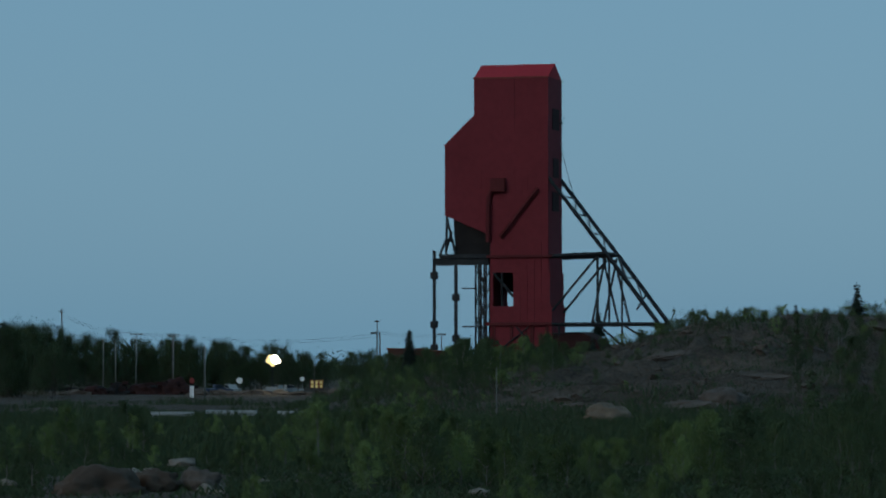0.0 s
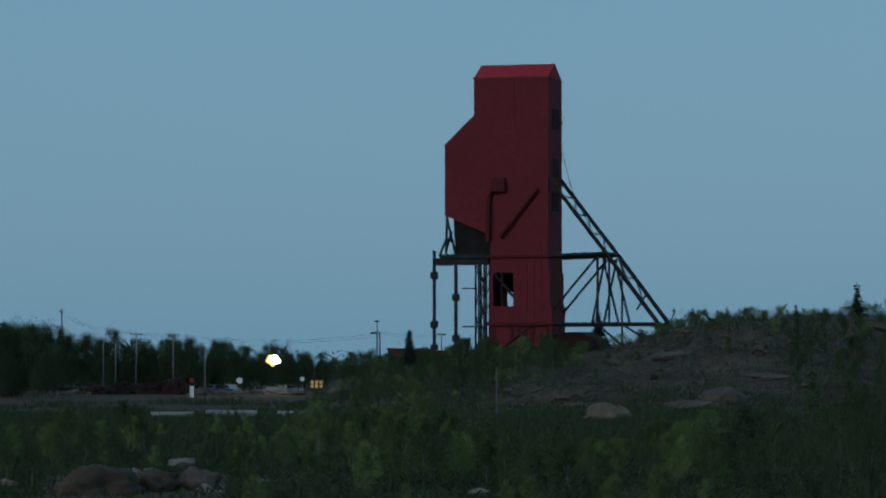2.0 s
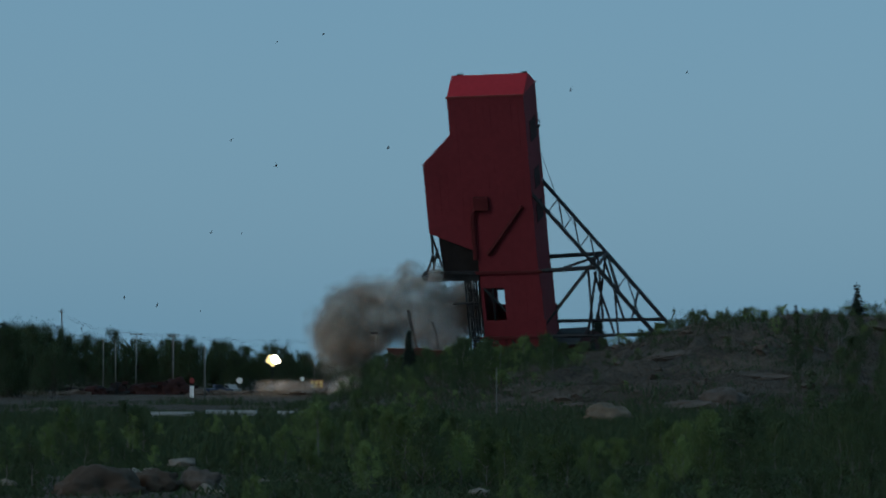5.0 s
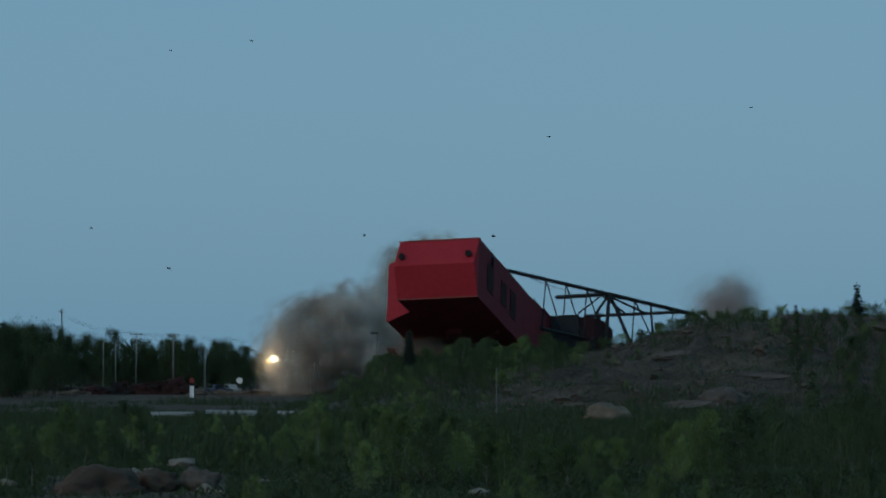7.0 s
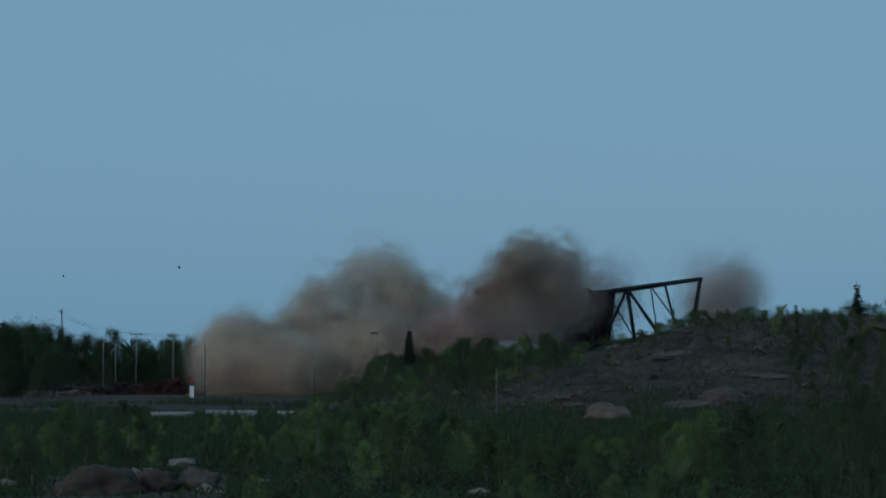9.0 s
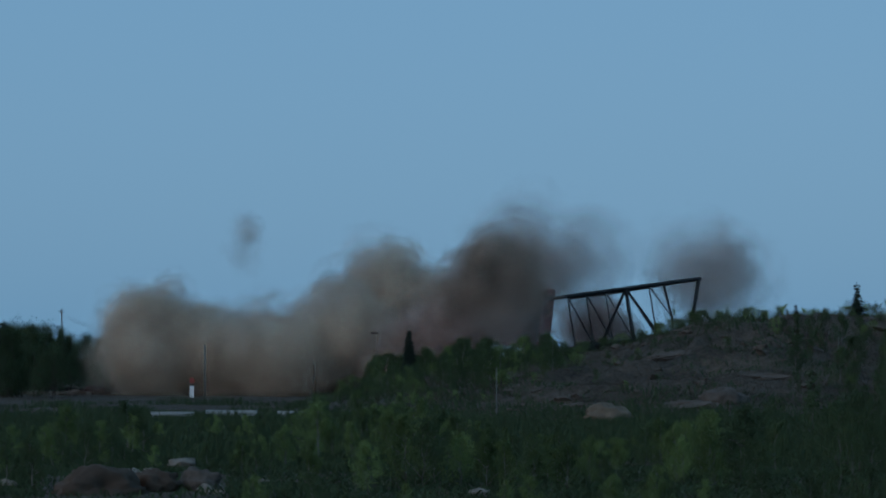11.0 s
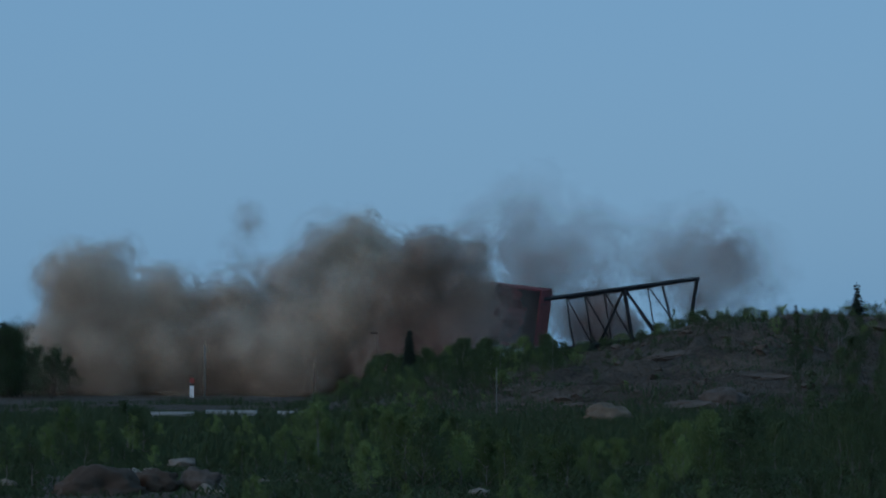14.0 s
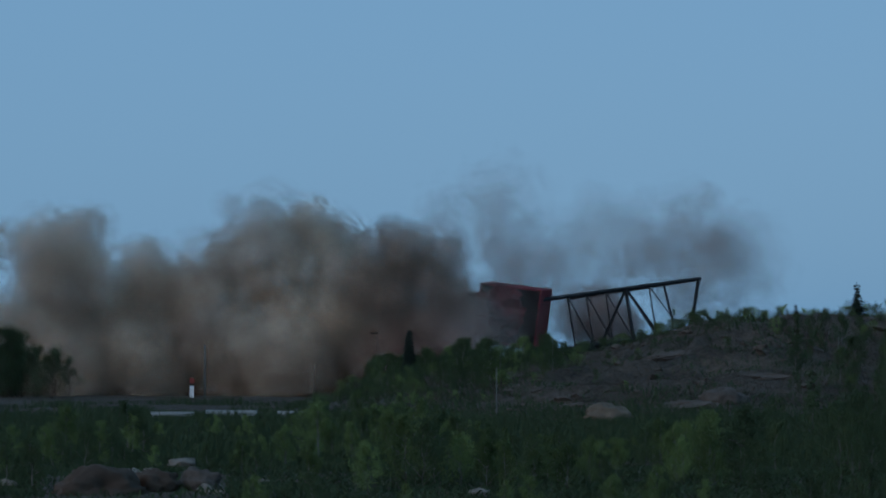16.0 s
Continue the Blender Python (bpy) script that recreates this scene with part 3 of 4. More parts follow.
    for a, c, w in (((kx, h, kz), (kx, -h, kz), 0.5), ((27.4, h, 8.6), (24.6, -h, 9.4), 0.5), ((22.4, h, 14.9), (22.4, -h * 0.7, 12), 0.3), ((kx, h, kz), (kx - 6.0, -h, kz), 0.36), ((kx, h, kz), (kx + 3.6, -h, kz - 4.6), 0.36)):
        bm = bmesh.new()
        beam(bm, a, c, w)
        part("cross_tie", bm, STEEL, legs)
    rungs = ((9.3, 32.0), (11.8, 28.8), (14.4, 25.4), knee, (20.4, 17.6), (24.0, 12.8))
    for (x0, z0), (x1, z1) in zip(rungs, rungs[1:]):
        for a, c in (((x0, h, z0), (x0, -h, z0)), ((x0, h, z0), (x1, -h, z1))):
            bm = bmesh.new()
            beam(bm, a, c, 0.18)
            part("lacing", bm, STEEL, legs)
    bm = bmesh.new()
    tube(bm, [(W + 0.1, D * 0.7, 41.5), (9.0, D * 0.7, 33.6), (12.2, D * 0.7, 27.0)], 0.05, 4)
    part("guy_cable", bm, STEEL, legs)
    return upper, lower, legs, house


UPPER, LOWER, LEGS, COLLAR = make_headframe()


# ---- the trestle beside it ----
trestle = thing("ore_trestle", "slender dark steel trestle legs with wrapped collars", "trestle", pose(13.41, 600, 3.12, 0, 0, -15.95))


def make_trestle():
    bm = bmesh.new()
    box(bm, -14.4, -4.1, -D, -D + 3.2, 20.0, 21.2, 0.05)
    part("deck", bm, STEEL, UPPER)
    bm = bmesh.new()
    box(bm, -13.0, -4.4, -D - 0.4, -D - 0.1, 21.2, 21.9)
    part("parapet", bm, STEEL, UPPER)
    for x, y in ((-14.2, -D), (-10.2, -D)):
        bm = bmesh.new()
        box(bm, x - 0.25, x + 0.25, y, y + 0.5, -2.5, 20.0 if x > -14 else 22.6)
        leg = part("leg", bm, STEEL, trestle)
        for z in (17.5, 8.8, 4.6) if x < -12 else (13.6, 6.3):
            bm = bmesh.new()
            box(bm, x - 0.6, x + 0.6, y - 0.25, y + 0.75, z, z + 1.3, 0.08)
            part("charge_wrap", bm, STEEL, leg, "wrapped collar")
    for x in (-6.6, -5.6, -4.6):
        for y in (-D + 0.2, -D + 2.4):
            bm = bmesh.new()
            box(bm, x - 0.14, x + 0.14, y, y + 0.3, 2.0, 20.0)
            part("post", bm, STEEL, UPPER)
    for i in range(8):
        bm = bmesh.new()
        z = 1.0 + 2.4 * i
        a, b = (-6.6, -5.6) if i % 2 else (-5.6, -4.6)
        beam(bm, (a, -D + 0.3, z), (b, -D + 0.3, z + 2.4), 0.16)
        beam(bm, (b, -D + 0.3, z), (a, -D + 0.3, z + 2.4), 0.16)
        beam(bm, (-6.6, -D + 0.3, z), (-4.6, -D + 0.3, z), 0.16)
        part("lattice", bm, STEEL, UPPER)
    for i in range(6):
        bm = bmesh.new()
        z = 2.2 + 2.9 * i
        beam(bm, (-5.6, -D + 2.5, z), (-4.4, -D + 2.5, z + 2.9), 0.18)
        beam(bm, (-6.6, -D + 2.5, z + 2.9), (-5.6, -D + 2.5, z), 0.18)
        part("lattice", bm, STEEL, UPPER)
    for z in (15.7, 8.9):
        bm = bmesh.new()
        box(bm, -9.0, -4.6, -D - 0.1, -D + 0.5, z, z + 0.25)
        part("catwalk", bm, STEEL, UPPER)
    # hopper under the bin with its hangers
    bm = bmesh.new()
    prism(bm, [(-10.4, 21.2), (-4.0, 21.2), (-4.0, 25.4), (-10.8, 28.1)], -D + 0.8, D - 0.8)
    part("hopper", bm, DARK, UPPER, "dark steel hopper")
    for a, b in (((-11.9, 28.6), (-12.0, 21.4)), ((-11.9, 28.6), (-10.2, 21.4)), ((-12.0, 24.6), (-13.3, 21.6)), ((-11.9, 24.4), (-10.6, 24.4)), ((-11.0, 26.0), (-11.9, 23.0))):
        bm = bmesh.new()
        beam(bm, (a[0], -D + 0.3, a[1]), (b[0], -D + 0.3, b[1]), 0.3)
        part("hanger", bm, STEEL, UPPER)


make_trestle()


# ---- low structures round the foot ----
def make_shed(x0, x1, y0, y1, z, h, name, label):
    t = thing(name, label, "shed", pose((x0 + x1) / 2, (y0 + y1) / 2, z))
    w, d = (x1 - x0) / 2, (y1 - y0) / 2
    bm = bmesh.new()
    for a in ((-w, w, -d, -d + 0.2), (-w, w, d - 0.2, d), (-w, -w + 0.2, -d + 0.2, d - 0.2), (w - 0.2, w, -d + 0.2, d - 0.2)):
        box(bm, *a, -1.5, h)
    part("wall", bm, SHED, t)
    bm = bmesh.new()
    box(bm, -w - 0.25, w + 0.25, -d - 0.25, d + 0.25, h, h + 0.3, 0.05)
    part("roof", bm, RUST, t)
    bm = bmesh.new()
    clad_ribs(bm, -w, w, 0, h - 0.1, -d, 0.8)
    part("cladding_ribs", bm, SHED, t)
    return t


make_shed(-9.6, -3.0, 584, 592, 2.0, 6.0, "shed", "low rust-brown sheet-metal shed")
make_shed(-2.6, 5.2, 583, 592, 2.2, 5.4, "shed", "low rust-brown sheet-metal shed with a flat roof")


def rock(name, seed, x, y, r, stretch, material, label, sink=0.35, rough=0.4):
    bm = lump(seed, rough, 4, stretch, 2.1)
    ob = part(name, bm, material, smooth=True)
    ob.matrix_basis = pose(x, y, ground_z(x, y) + r * stretch[2] * (1 - 2 * sink) * 0.5, 0, 0, seed * 50) @ Matrix.Scale(r, 4)
    return tagged(ob, label, "rock")


rock("boulder", 5, -15.6, 153, 1.9, (1.2, 1, 0.62), TANROCK, "large tan-brown boulder lying in the brush", 0.62, 0.36)
rock("boulder", 6, -13.4, 156, 1.2, (1.2, 1, 0.8), TANROCK, "rounded brown boulder in the brush", 0.5, 0.36)
rock("boulder", 7, -11.4, 157, 1.0, (1.1, 1, 0.9), ROCK, "dark grey boulder in the brush", 0.4, 0.3)
rock("boulder", 8, 16.5, 338, 2.5, (1.0, 0.9, 0.7), BUFFROCK, "pale tan boulder at the foot of the slope", 0.55, 0.3)
rock("boulder", 9, 30.5, 366, 2.6, (1.3, 1, 0.6), ROCK, "brown boulder half buried in the slope", 0.6, 0.2)
for i, (x, y, r) in enumerate(((-15.7, 171, 0.45), (-14.6, 165, 0.5), (-14.4, 186, 0.65), (-12.3, 158, 0.3), (-10.9, 155, 0.4), (-10.2, 154, 0.25),
                               (-10.6, 157, 0.35), (-14.9, 172, 0.4), (-20.4, 158, 0.4), (1.6, 150, 0.4), (-8.6, 160, 0.4), (-11.0, 300, 0.5))):
    rock("stone", 20 + i, x, y, r, (1.2, 1, 0.8), PALEROCK, "pale grey broken stone in the brush", 0.3, 0.35)


def slope_boulders():
    rng = random.Random(31)
    meshes = [mesh_of(lump(60 + i, 0.6, 2, (1.7, 1, 0.5), 2.0), "slope_rock", ROCK) for i in range(4)]
    for i in range(110):
        x, y = rng.uniform(4, 60), rng.uniform(366, 456)
        ob = new("slope_rock", meshes[i % 4])
        r = rng.uniform(0.2, 0.8)
        ob.matrix_basis = pose(x, y, ground_z(x, y), rng.uniform(-20, 20), rng.uniform(-20, 20), rng.uniform(0, 360)) @ Matrix.Scale(r, 4)
        tagged(ob, "grey rock on the waste slope", "rock", "slope rocks")


slope_boulders()


def rock_ledges():
    """Long worn ledges of bedrock that lie slantwise along the slope."""
    rng = random.Random(77)
    meshes = [mesh_of(lump(80 + i, 0.4, 4, (3.0, 1.6, 0.5), 1.5), "rock_ledge", ROCK) for i in range(5)]
    for i in range(16):
        x, y = rng.uniform(6, 44), rng.uniform(360, 425)
        ob = new("rock_ledge", meshes[i % 5])
        tilt = rng.uniform(-9, 0) if x < 30 else rng.uniform(0, 9)
        ob.matrix_basis = pose(x, y, ground_z(x, y) - 0.3, rng.uniform(-6, 6), tilt, rng.uniform(-18, 18)) @ Matrix.Scale(rng.uniform(0.6, 1.5), 4)
        tagged(ob, "long worn rock ledge on the waste slope", "rock", "slope ledges")


rock_ledges()


# ---- the yard ----
def barrier(x0, x1, y, h):
    bm = bmesh.new()
    box(bm, x0, x1, y, y + 0.6, -0.5, h, 0.08)
    ob = part("concrete_wall", bm, CONCRETE)
    tagged(ob, "low pale concrete wall along the yard", "wall", "yard walls")


for x0, x1, y, h in ((-30.9, -26.3, 356, 0.75), (-25.0, -19.6, 354, 0.85), (-17.6, -12.6, 357, 0.75), (-10.6, -8.6, 358, 0.6)):
    barrier(x0, x1, y, h + ground_z((x0 + x1) / 2, y))


def pole(x, y, top, r, material, arms=(), lamp=False, lean=0.0, label="weathered wooden utility pole"):
    g = ground_z(x, y)
    t = thing("lamp_post" if lamp else "utility_pole", label, "pole", pose(x, y, g), "poles")
    h = top - g
    bm = bmesh.new()
    tube(bm, [(0, 0, -0.5), (lean * 0.5, 0, h * 0.5), (lean, 0, h)], [r * 0.85, r * 0.72, r * 0.6], 8)
    part("shaft", bm, material, t, smooth=True)
    for z, w in arms:
        bm = bmesh.new()
        box(bm, lean - w * 0.75, lean + w * 0.75, -0.08, 0.08, h - z - 0.07, h - z + 0.07)
        arm = part("crossarm", bm, material, t)
        for s in (-0.9, -0.45, 0.45, 0.9):
            bm = bmesh.new()
            tube(bm, [(lean + s * w * 0.75, 0, h - z + 0.07), (lean + s * w * 0.75, 0, h - z + 0.3)], [0.07, 0.04], 6)
            part("insulator", bm, GREYPOLE, arm)
    if lamp:
        bm = bmesh.new()
        box(bm, lean - 1.0, lean + 0.15, -0.15, 0.15, h - 0.1, h + 0.15, 0.04)
        part("lamp_head", bm, DARK, t)
    return t


pole(-85.5, 758, 17.8, 0.22, WOOD, ((0.7, 0.8),), lean=-0.4)
pole(-76.2, 603, 9.3, 0.14, WOOD, ((0.15, 0.6),))
pole(-64.2, 636, 10.3, 0.14, GREYPOLE)
pole(-62.2, 640, 10.0, 0.13, GREYPOLE)
pole(-58.8, 645, 11.4, 0.15, GREYPOLE, ((0.2, 1.6), (1.1, 1.2)))
pole(-53.0, 660, 11.4, 0.15, WOOD, ((0.2, 1.7),))
pole(-50.6, 632, 11.0, 0.16, GREYPOLE, ((0.3, 1.4),))
pole(-39.7, 561, 8.7, 0.2, GREYPOLE, lamp=False, label="slim pale pole at the edge of the yard")
pole(-12.6, 643, 13.8, 0.16, WOOD, ((0.15, 0.8), (2.6, 0.3)))
pole(-12.1, 645, 11.6, 0.2, WOOD)
pole(-10.6, 541, 10.5, 0.09, WOOD, lamp=True, label="thin lamp post with a small head")
pole(-0.3, 690, 11.8, 0.16, WOOD, ((0.3, 1.2),))
pole(-22.0, 575, 5.6, 0.1, WOOD)
pole(5.25, 330, 5.4, 0.06, GREYPOLE, label="slender pale pole among the bushes")
pole(47.0, 400, 9.0, 0.07, GREYPOLE, label="slender pale pole on the slope")


def wires(a, b, sag, n, spread, y0, y1):
    t = thing("power_line", "thin overhead wires between poles", "wire")
    for i in range(n):
        bm = bmesh.new()
        o = spread * (i - (n - 1) / 2)
        tube(bm, [(a[0] + (b[0] - a[0]) * k / 10, y0 + (y1 - y0) * k / 10, a[1] + o + (b[1] - a[1]) * k / 10 - sag * 4 * (k / 10) * (1 - k / 10)) for k in range(11)], 0.022, 3)
        part("wire", bm, STEEL, t)


wires((-60.0, 11.6), (-50.6, 11.0), 0.3, 2, 0.4, 645, 632)
wires((-50.6, 10.8), (-12.6, 11.0), 1.2, 2, 0.5, 632, 643)
wires((-12.6, 11.6), (0, 11.4), 0.5, 2, 0.4, 643, 690)
wires((-85.5, 16.6), (-60, 11.8), 1.2, 2, 0.5, 758, 645)


def hill_fence():
    t = thing("wire_fence", "thin wire fence along the crest of the hill", "fence")
    for i in range(14):
        x, y = 32 + 2.6 * i, 475
        bm = bmesh.new()
        g = ground_z(x, y)
        tube(bm, [(x, y, g - 0.3), (x, y, 13.2 if x > 44 else g + 1.9)], 0.045, 5)
        part("post", bm, STEEL, t)
    for h in (13.1, 12.6):
        bm = bmesh.new()
        tube(bm, [(44 + 2 * k, 475, h - 0.06 * (k % 2)) for k in range(12)], 0.022, 3)
        part("wire", bm, STEEL, t)


hill_fence()


def scrap_heap(x, y, w, h, seed, material, label):
    rng = random.Random(seed)
    t = thing("scrap_heap", label, "scrap", pose(x, y, ground_z(x, y)), "scrap heaps")
    bm = lump(seed, 0.45, 3, (w, 1.8, h), 2.2)
    part("mound", bm, material, t)
    for i in range(14):
        bm = bmesh.new()
        p = Vector((rng.uniform(-w, w), rng.uniform(-1.6, 0.4), rng.uniform(0.1, h)))
        d = Vector((rng.uniform(-1, 1), rng.uniform(-0.4, 0.4), rng.uniform(-0.3, 0.5))) * rng.uniform(0.5, 1.5)
        if i % 3:
            beam(bm, p, p + d, rng.uniform(0.08, 0.25))
        else:
            box(bm, p.x - 0.6, p.x + 0.6, p.y - 0.4, p.y + 0.4, p.z - 0.25, p.z + 0.25, 0.06)
        part("scrap_piece", bm, rng.choice((SCRAP, STEEL, SCRAP, DARK)), t)


for x, w, h, s, m in ((-68, 4.0, 1.2, 1, DARK), (-62.5, 2.6, 1.5, 2, SCRAP), (-58.8, 1.8, 2.1, 3, DARK), (-53.5, 3.8, 2.2, 4, SCRAP), (-48.5, 3.2, 2.4, 5, SCRAP), (-46.0, 1.6, 1.6, 6, SCRAP)):
    scrap_heap(x, 607, w, h, s, m, "tangled heap of dark red scrap iron" if m is SCRAP else "heap of dark scrap iron and rubble")


def gravel_heap(x, y, w, h, seed):
    bm = lump(seed, 0.4, 3, (w, 1.4, h), 2.0)
    ob = part("gravel_heap", bm, ROCK)
    ob.matrix_basis = pose(x, y, ground_z(x, y))
    tagged(ob, "low heap of dark rubble in the yard", "rubble", "rubble heaps")


for n, (x, w, h) in enumerate(((-66, 3.5, 0.9), (-43.5, 2.2, 1.0), (-39.5, 2.6, 1.0), (-36.0, 2.0, 0.8), (-32.6, 2.4, 1.0), (-29.0, 2.2, 0.9), (-25.0, 2.4, 0.8), (-19.5, 3.0, 1.1), (-72, 3.5, 0.8))):
    gravel_heap(x, 597 + n % 3, w, h, 130 + n)


def marker(x, y, h):
    t = thing("marker_post", "white marker post with a dull red top plate", "post", pose(x, y, ground_z(x, y)))
    bm = bmesh.new()
    box(bm, -0.35, 0.35, -0.15, 0.15, -0.2, h, 0.05)
    part("panel", bm, WHITE, t)
    bm = bmesh.new()
    tube(bm, [(0, 0, h), (0, 0, h + 0.5)], 0.06, 6)
    part("stem", bm, STEEL, t)
    bm = bmesh.new()
    tube(bm, [(0, -0.06, h + 0.9), (0, 0.06, h + 0.9)], 0.45, 12)
    part("top_plate", bm, SIGNRED, t, "dull red round plate")


marker(-41.6, 558, 1.9)


def road_sign(x, y, h, r, label, material):
    t = thing("road_sign", label, "sign", pose(x, y, ground_z(x, y)))
    bm = bmesh.new()
    tube(bm, [(0, 0, -0.3), (0, 0, h)], 0.06, 6)
    part("post", bm, GREYPOLE, t)
    bm = bmesh.new()
    tube(bm, [(0, -0.1, h), (0, -0.14, h)], r, 10)
    part("plate", bm, material, t)


road_sign(-36.0, 596, 2.6, 0.55, "small round white sign on a post", WHITE)
road_sign(-24.9, 596, 2.9, 0.4, "small white sign on a thin post", WHITE)


def lit_board(x, y):
    t = thing("sign_board", "small yellow lit board on two feet", "sign", pose(x, y, ground_z(x, y)))
    bm = bmesh.new()
    box(bm, -1.15, 1.15, -0.1, 0.1, 1.25, 2.75, 0.04)
    part("board", bm, SIGNRED, t)
    for i, s in enumerate((-0.78, 0.0, 0.78)):
        for z in (1.4, 2.1):
            bm = bmesh.new()
            box(bm, s - 0.26, s + 0.26, -0.14, -0.103, z, z + 0.5)
            part("lit_bar", bm, YELLOW, t, "glowing yellow bar")
    for s in (-0.8, 0.8):
        bm = bmesh.new()
        box(bm, s - 0.06, s + 0.06, -0.06, 0.06, -0.2, 1.25)
        part("foot", bm, STEEL, t)


lit_board(-22.4, 597)


def pickup(x, y, turn, paint, label):
    t = thing("pickup_truck", label, "truck", pose(x, y, ground_z(x, y) + 0.05, 0, 0, turn), "parked vehicles")
    bm = bmesh.new()
    prism(bm, [(-2.6, 0.45), (2.6, 0.45), (2.65, 1.0), (1.2, 1.12), (-2.6, 1.1)], -0.92, 0.92)
    part("body", bm, paint, t)
    bm = bmesh.new()
    prism(bm, [(-0.7, 1.1), (1.25, 1.1), (0.65, 1.8), (-0.55, 1.82)], -0.82, 0.82)
    part("cab", bm, paint, t)
    bm = bmesh.new()
    prism(bm, [(-0.5, 1.2), (1.0, 1.2), (0.6, 1.7), (-0.45, 1.72)], -0.835, 0.835)
    part("window", bm, GLASS, t)
    for wx in (-1.6, 1.65):
        for wy in (-0.85, 0.85):
            bm = bmesh.new()
            tube(bm, [(wx, wy - 0.12, 0.38), (wx, wy + 0.12, 0.38)], 0.38, 12)
            part("wheel", bm, TYRE, t)


pickup(-40.4, 603, 20, BLUE, "dark blue pickup parked in the yard")
pickup(-38.2, 606, -60, CONCRETE, "pale grey pickup parked beside the scrap")
pickup(-29.6, 604, 150, CONCRETE, "pale pickup parked beside the light tower")
pickup(-27.8, 605, 20, CONCRETE, "pale grey pickup parked in the yard")


def light_tower(x, y):
    t = thing("light_tower", "trailer light tower with bright lit floodlights", "lamp", pose(x, y, ground_z(x, y)))
    bm = bmesh.new()
    box(bm, -1.1, 1.1, -0.7, 0.7, 0.5, 1.5, 0.1)
    part("generator", bm, CONCRETE, t)
    bm = bmesh.new()
    tube(bm, [(0, 0, 1.5), (0, 0, 7.2)], [0.12, 0.07], 6)
    part("mast", bm, STEEL, t)
    for s in (-0.75, 0.75):
        bm = bmesh.new()
        tube(bm, [(s, -0.1, 0.42), (s, 0.1, 0.42)], 0.42, 10)
        part("wheel", bm, TYRE, t)
    for x, z, r in ((-0.62, 6.1, 0.5), (0.42, 6.4, 0.74), (0.0, 5.5, 0.42), (0.95, 6.1, 0.44), (-0.45, 6.85, 0.36)):
        bm = bmesh.new()
        box(bm, x - 0.45, x + 0.45, -0.1, 0.3, z - 0.45, z + 0.45, 0.08)
        head = part("floodlight", bm, DARK, t)
        bm = bmesh.new()
        # larger than a real glass: the lamp's bloom is built into its size
        bmesh.ops.create_uvsphere(bm, u_segments=14, v_segments=8, radius=r)
        for v in bm.verts:
            v.co = Vector((x + v.co.x, -0.12 + v.co.y * 0.25, z + v.co.z))
        part("lamp_glass", bm, LAMP if x > 0.2 else GLARERIM, head, "glowing lamp glass, enlarged to the size of its glare")


light_tower(-30.4, 600)
flood = new("flood_lamp", bpy.data.lights.new("flood_lamp", "AREA"))
flood.data.energy, flood.data.color, flood.data.size = 350, (1.0, 0.82, 0.5), 2.0
flood.matrix_basis = look((-30.4, 599.3, 6.1), (-32, 560, 0))


# ---- dust, fire and flying pieces ----
def puff_mesh(seed, material):
    """A billowing head of dust: lumpy skins one within another."""
    bm = bmesh.new()
    for k, r in enumerate((0.98, 0.82, 0.66, 0.46)):
        s = lump(seed * 5 + k, 0.55, 3 if k < 2 else 2, (1, 1, 0.92), 1.9)
        me = bpy.data.meshes.new("skin")
        s.to_mesh(me)
        s.free()
        me.transform(Matrix.Scale(r, 4))
        bm.from_mesh(me)
        bpy.data.meshes.remove(me)
    return mesh_of(bm, "puff", material, True)


PUFFS = {k: [puff_mesh(i + 10 * j, m) for i in range(3)] for j, (k, m) in enumerate(DUST.items())}
CLOUDS = {}
LABELS = {"blast_cloud": "grey dust and smoke blown from the charges", "yard_cloud": "brown dust rolling over the yard",
          "roof_cloud": "dark brown dust rising from the fallen roof", "collapse_cloud": "dark reddish dust over the wreck",
          "backleg_plume": "thin grey plume behind the backleg", "drifting_wisp": "faint drifting wisp of dust", "ground_dust": "pale dust low along the ground"}
rng_dust = random.Random(77)


def billow(cloud, kind, n, size, y, flat, *rows):
    """n heads of dust that rise from rows' first place and spread; rows: seconds, x, z, spread."""
    if cloud not in CLOUDS:
        CLOUDS[cloud] = thing(cloud, LABELS[cloud], "dust")
    for i in range(n):
        a, u = rng_dust.uniform(0, 6.283), rng_dust.uniform(-1, 1)
        d = Vector((math.cos(a) * math.sqrt(1 - u * u), math.sin(a) * math.sqrt(1 - u * u), u)) * rng_dust.random() ** 0.4
        d.z *= flat
        d.y *= 0.8
        s = size * rng_dust.uniform(0.7, 1.3)
        puff = part("puff", PUFFS[kind][i % 3], None, CLOUDS[cloud])
        puff.scale = (s * 1.3, s, s * 0.8) if flat < 0.1 else (s,) * 3
        spin, r0 = [rng_dust.uniform(-6, 6) for _ in range(3)], rng_dust.uniform(0, 60)
        keys = []
        if rows[0][0] > 0:
            rows = ((0, *rows[0][1:]), *rows)
        for t, x, z, sp in rows:
            low = t > 2.3 and z > 0 and z + d.z * sp < 1.5
            keys.append((t, pose(x + d.x * sp, y + d.y * sp, 1.5 + 0.15 * d.z * sp if low else z + d.z * sp, r0 + spin[0] * t, spin[1] * t, spin[2] * t)))
        walk(puff, keys)


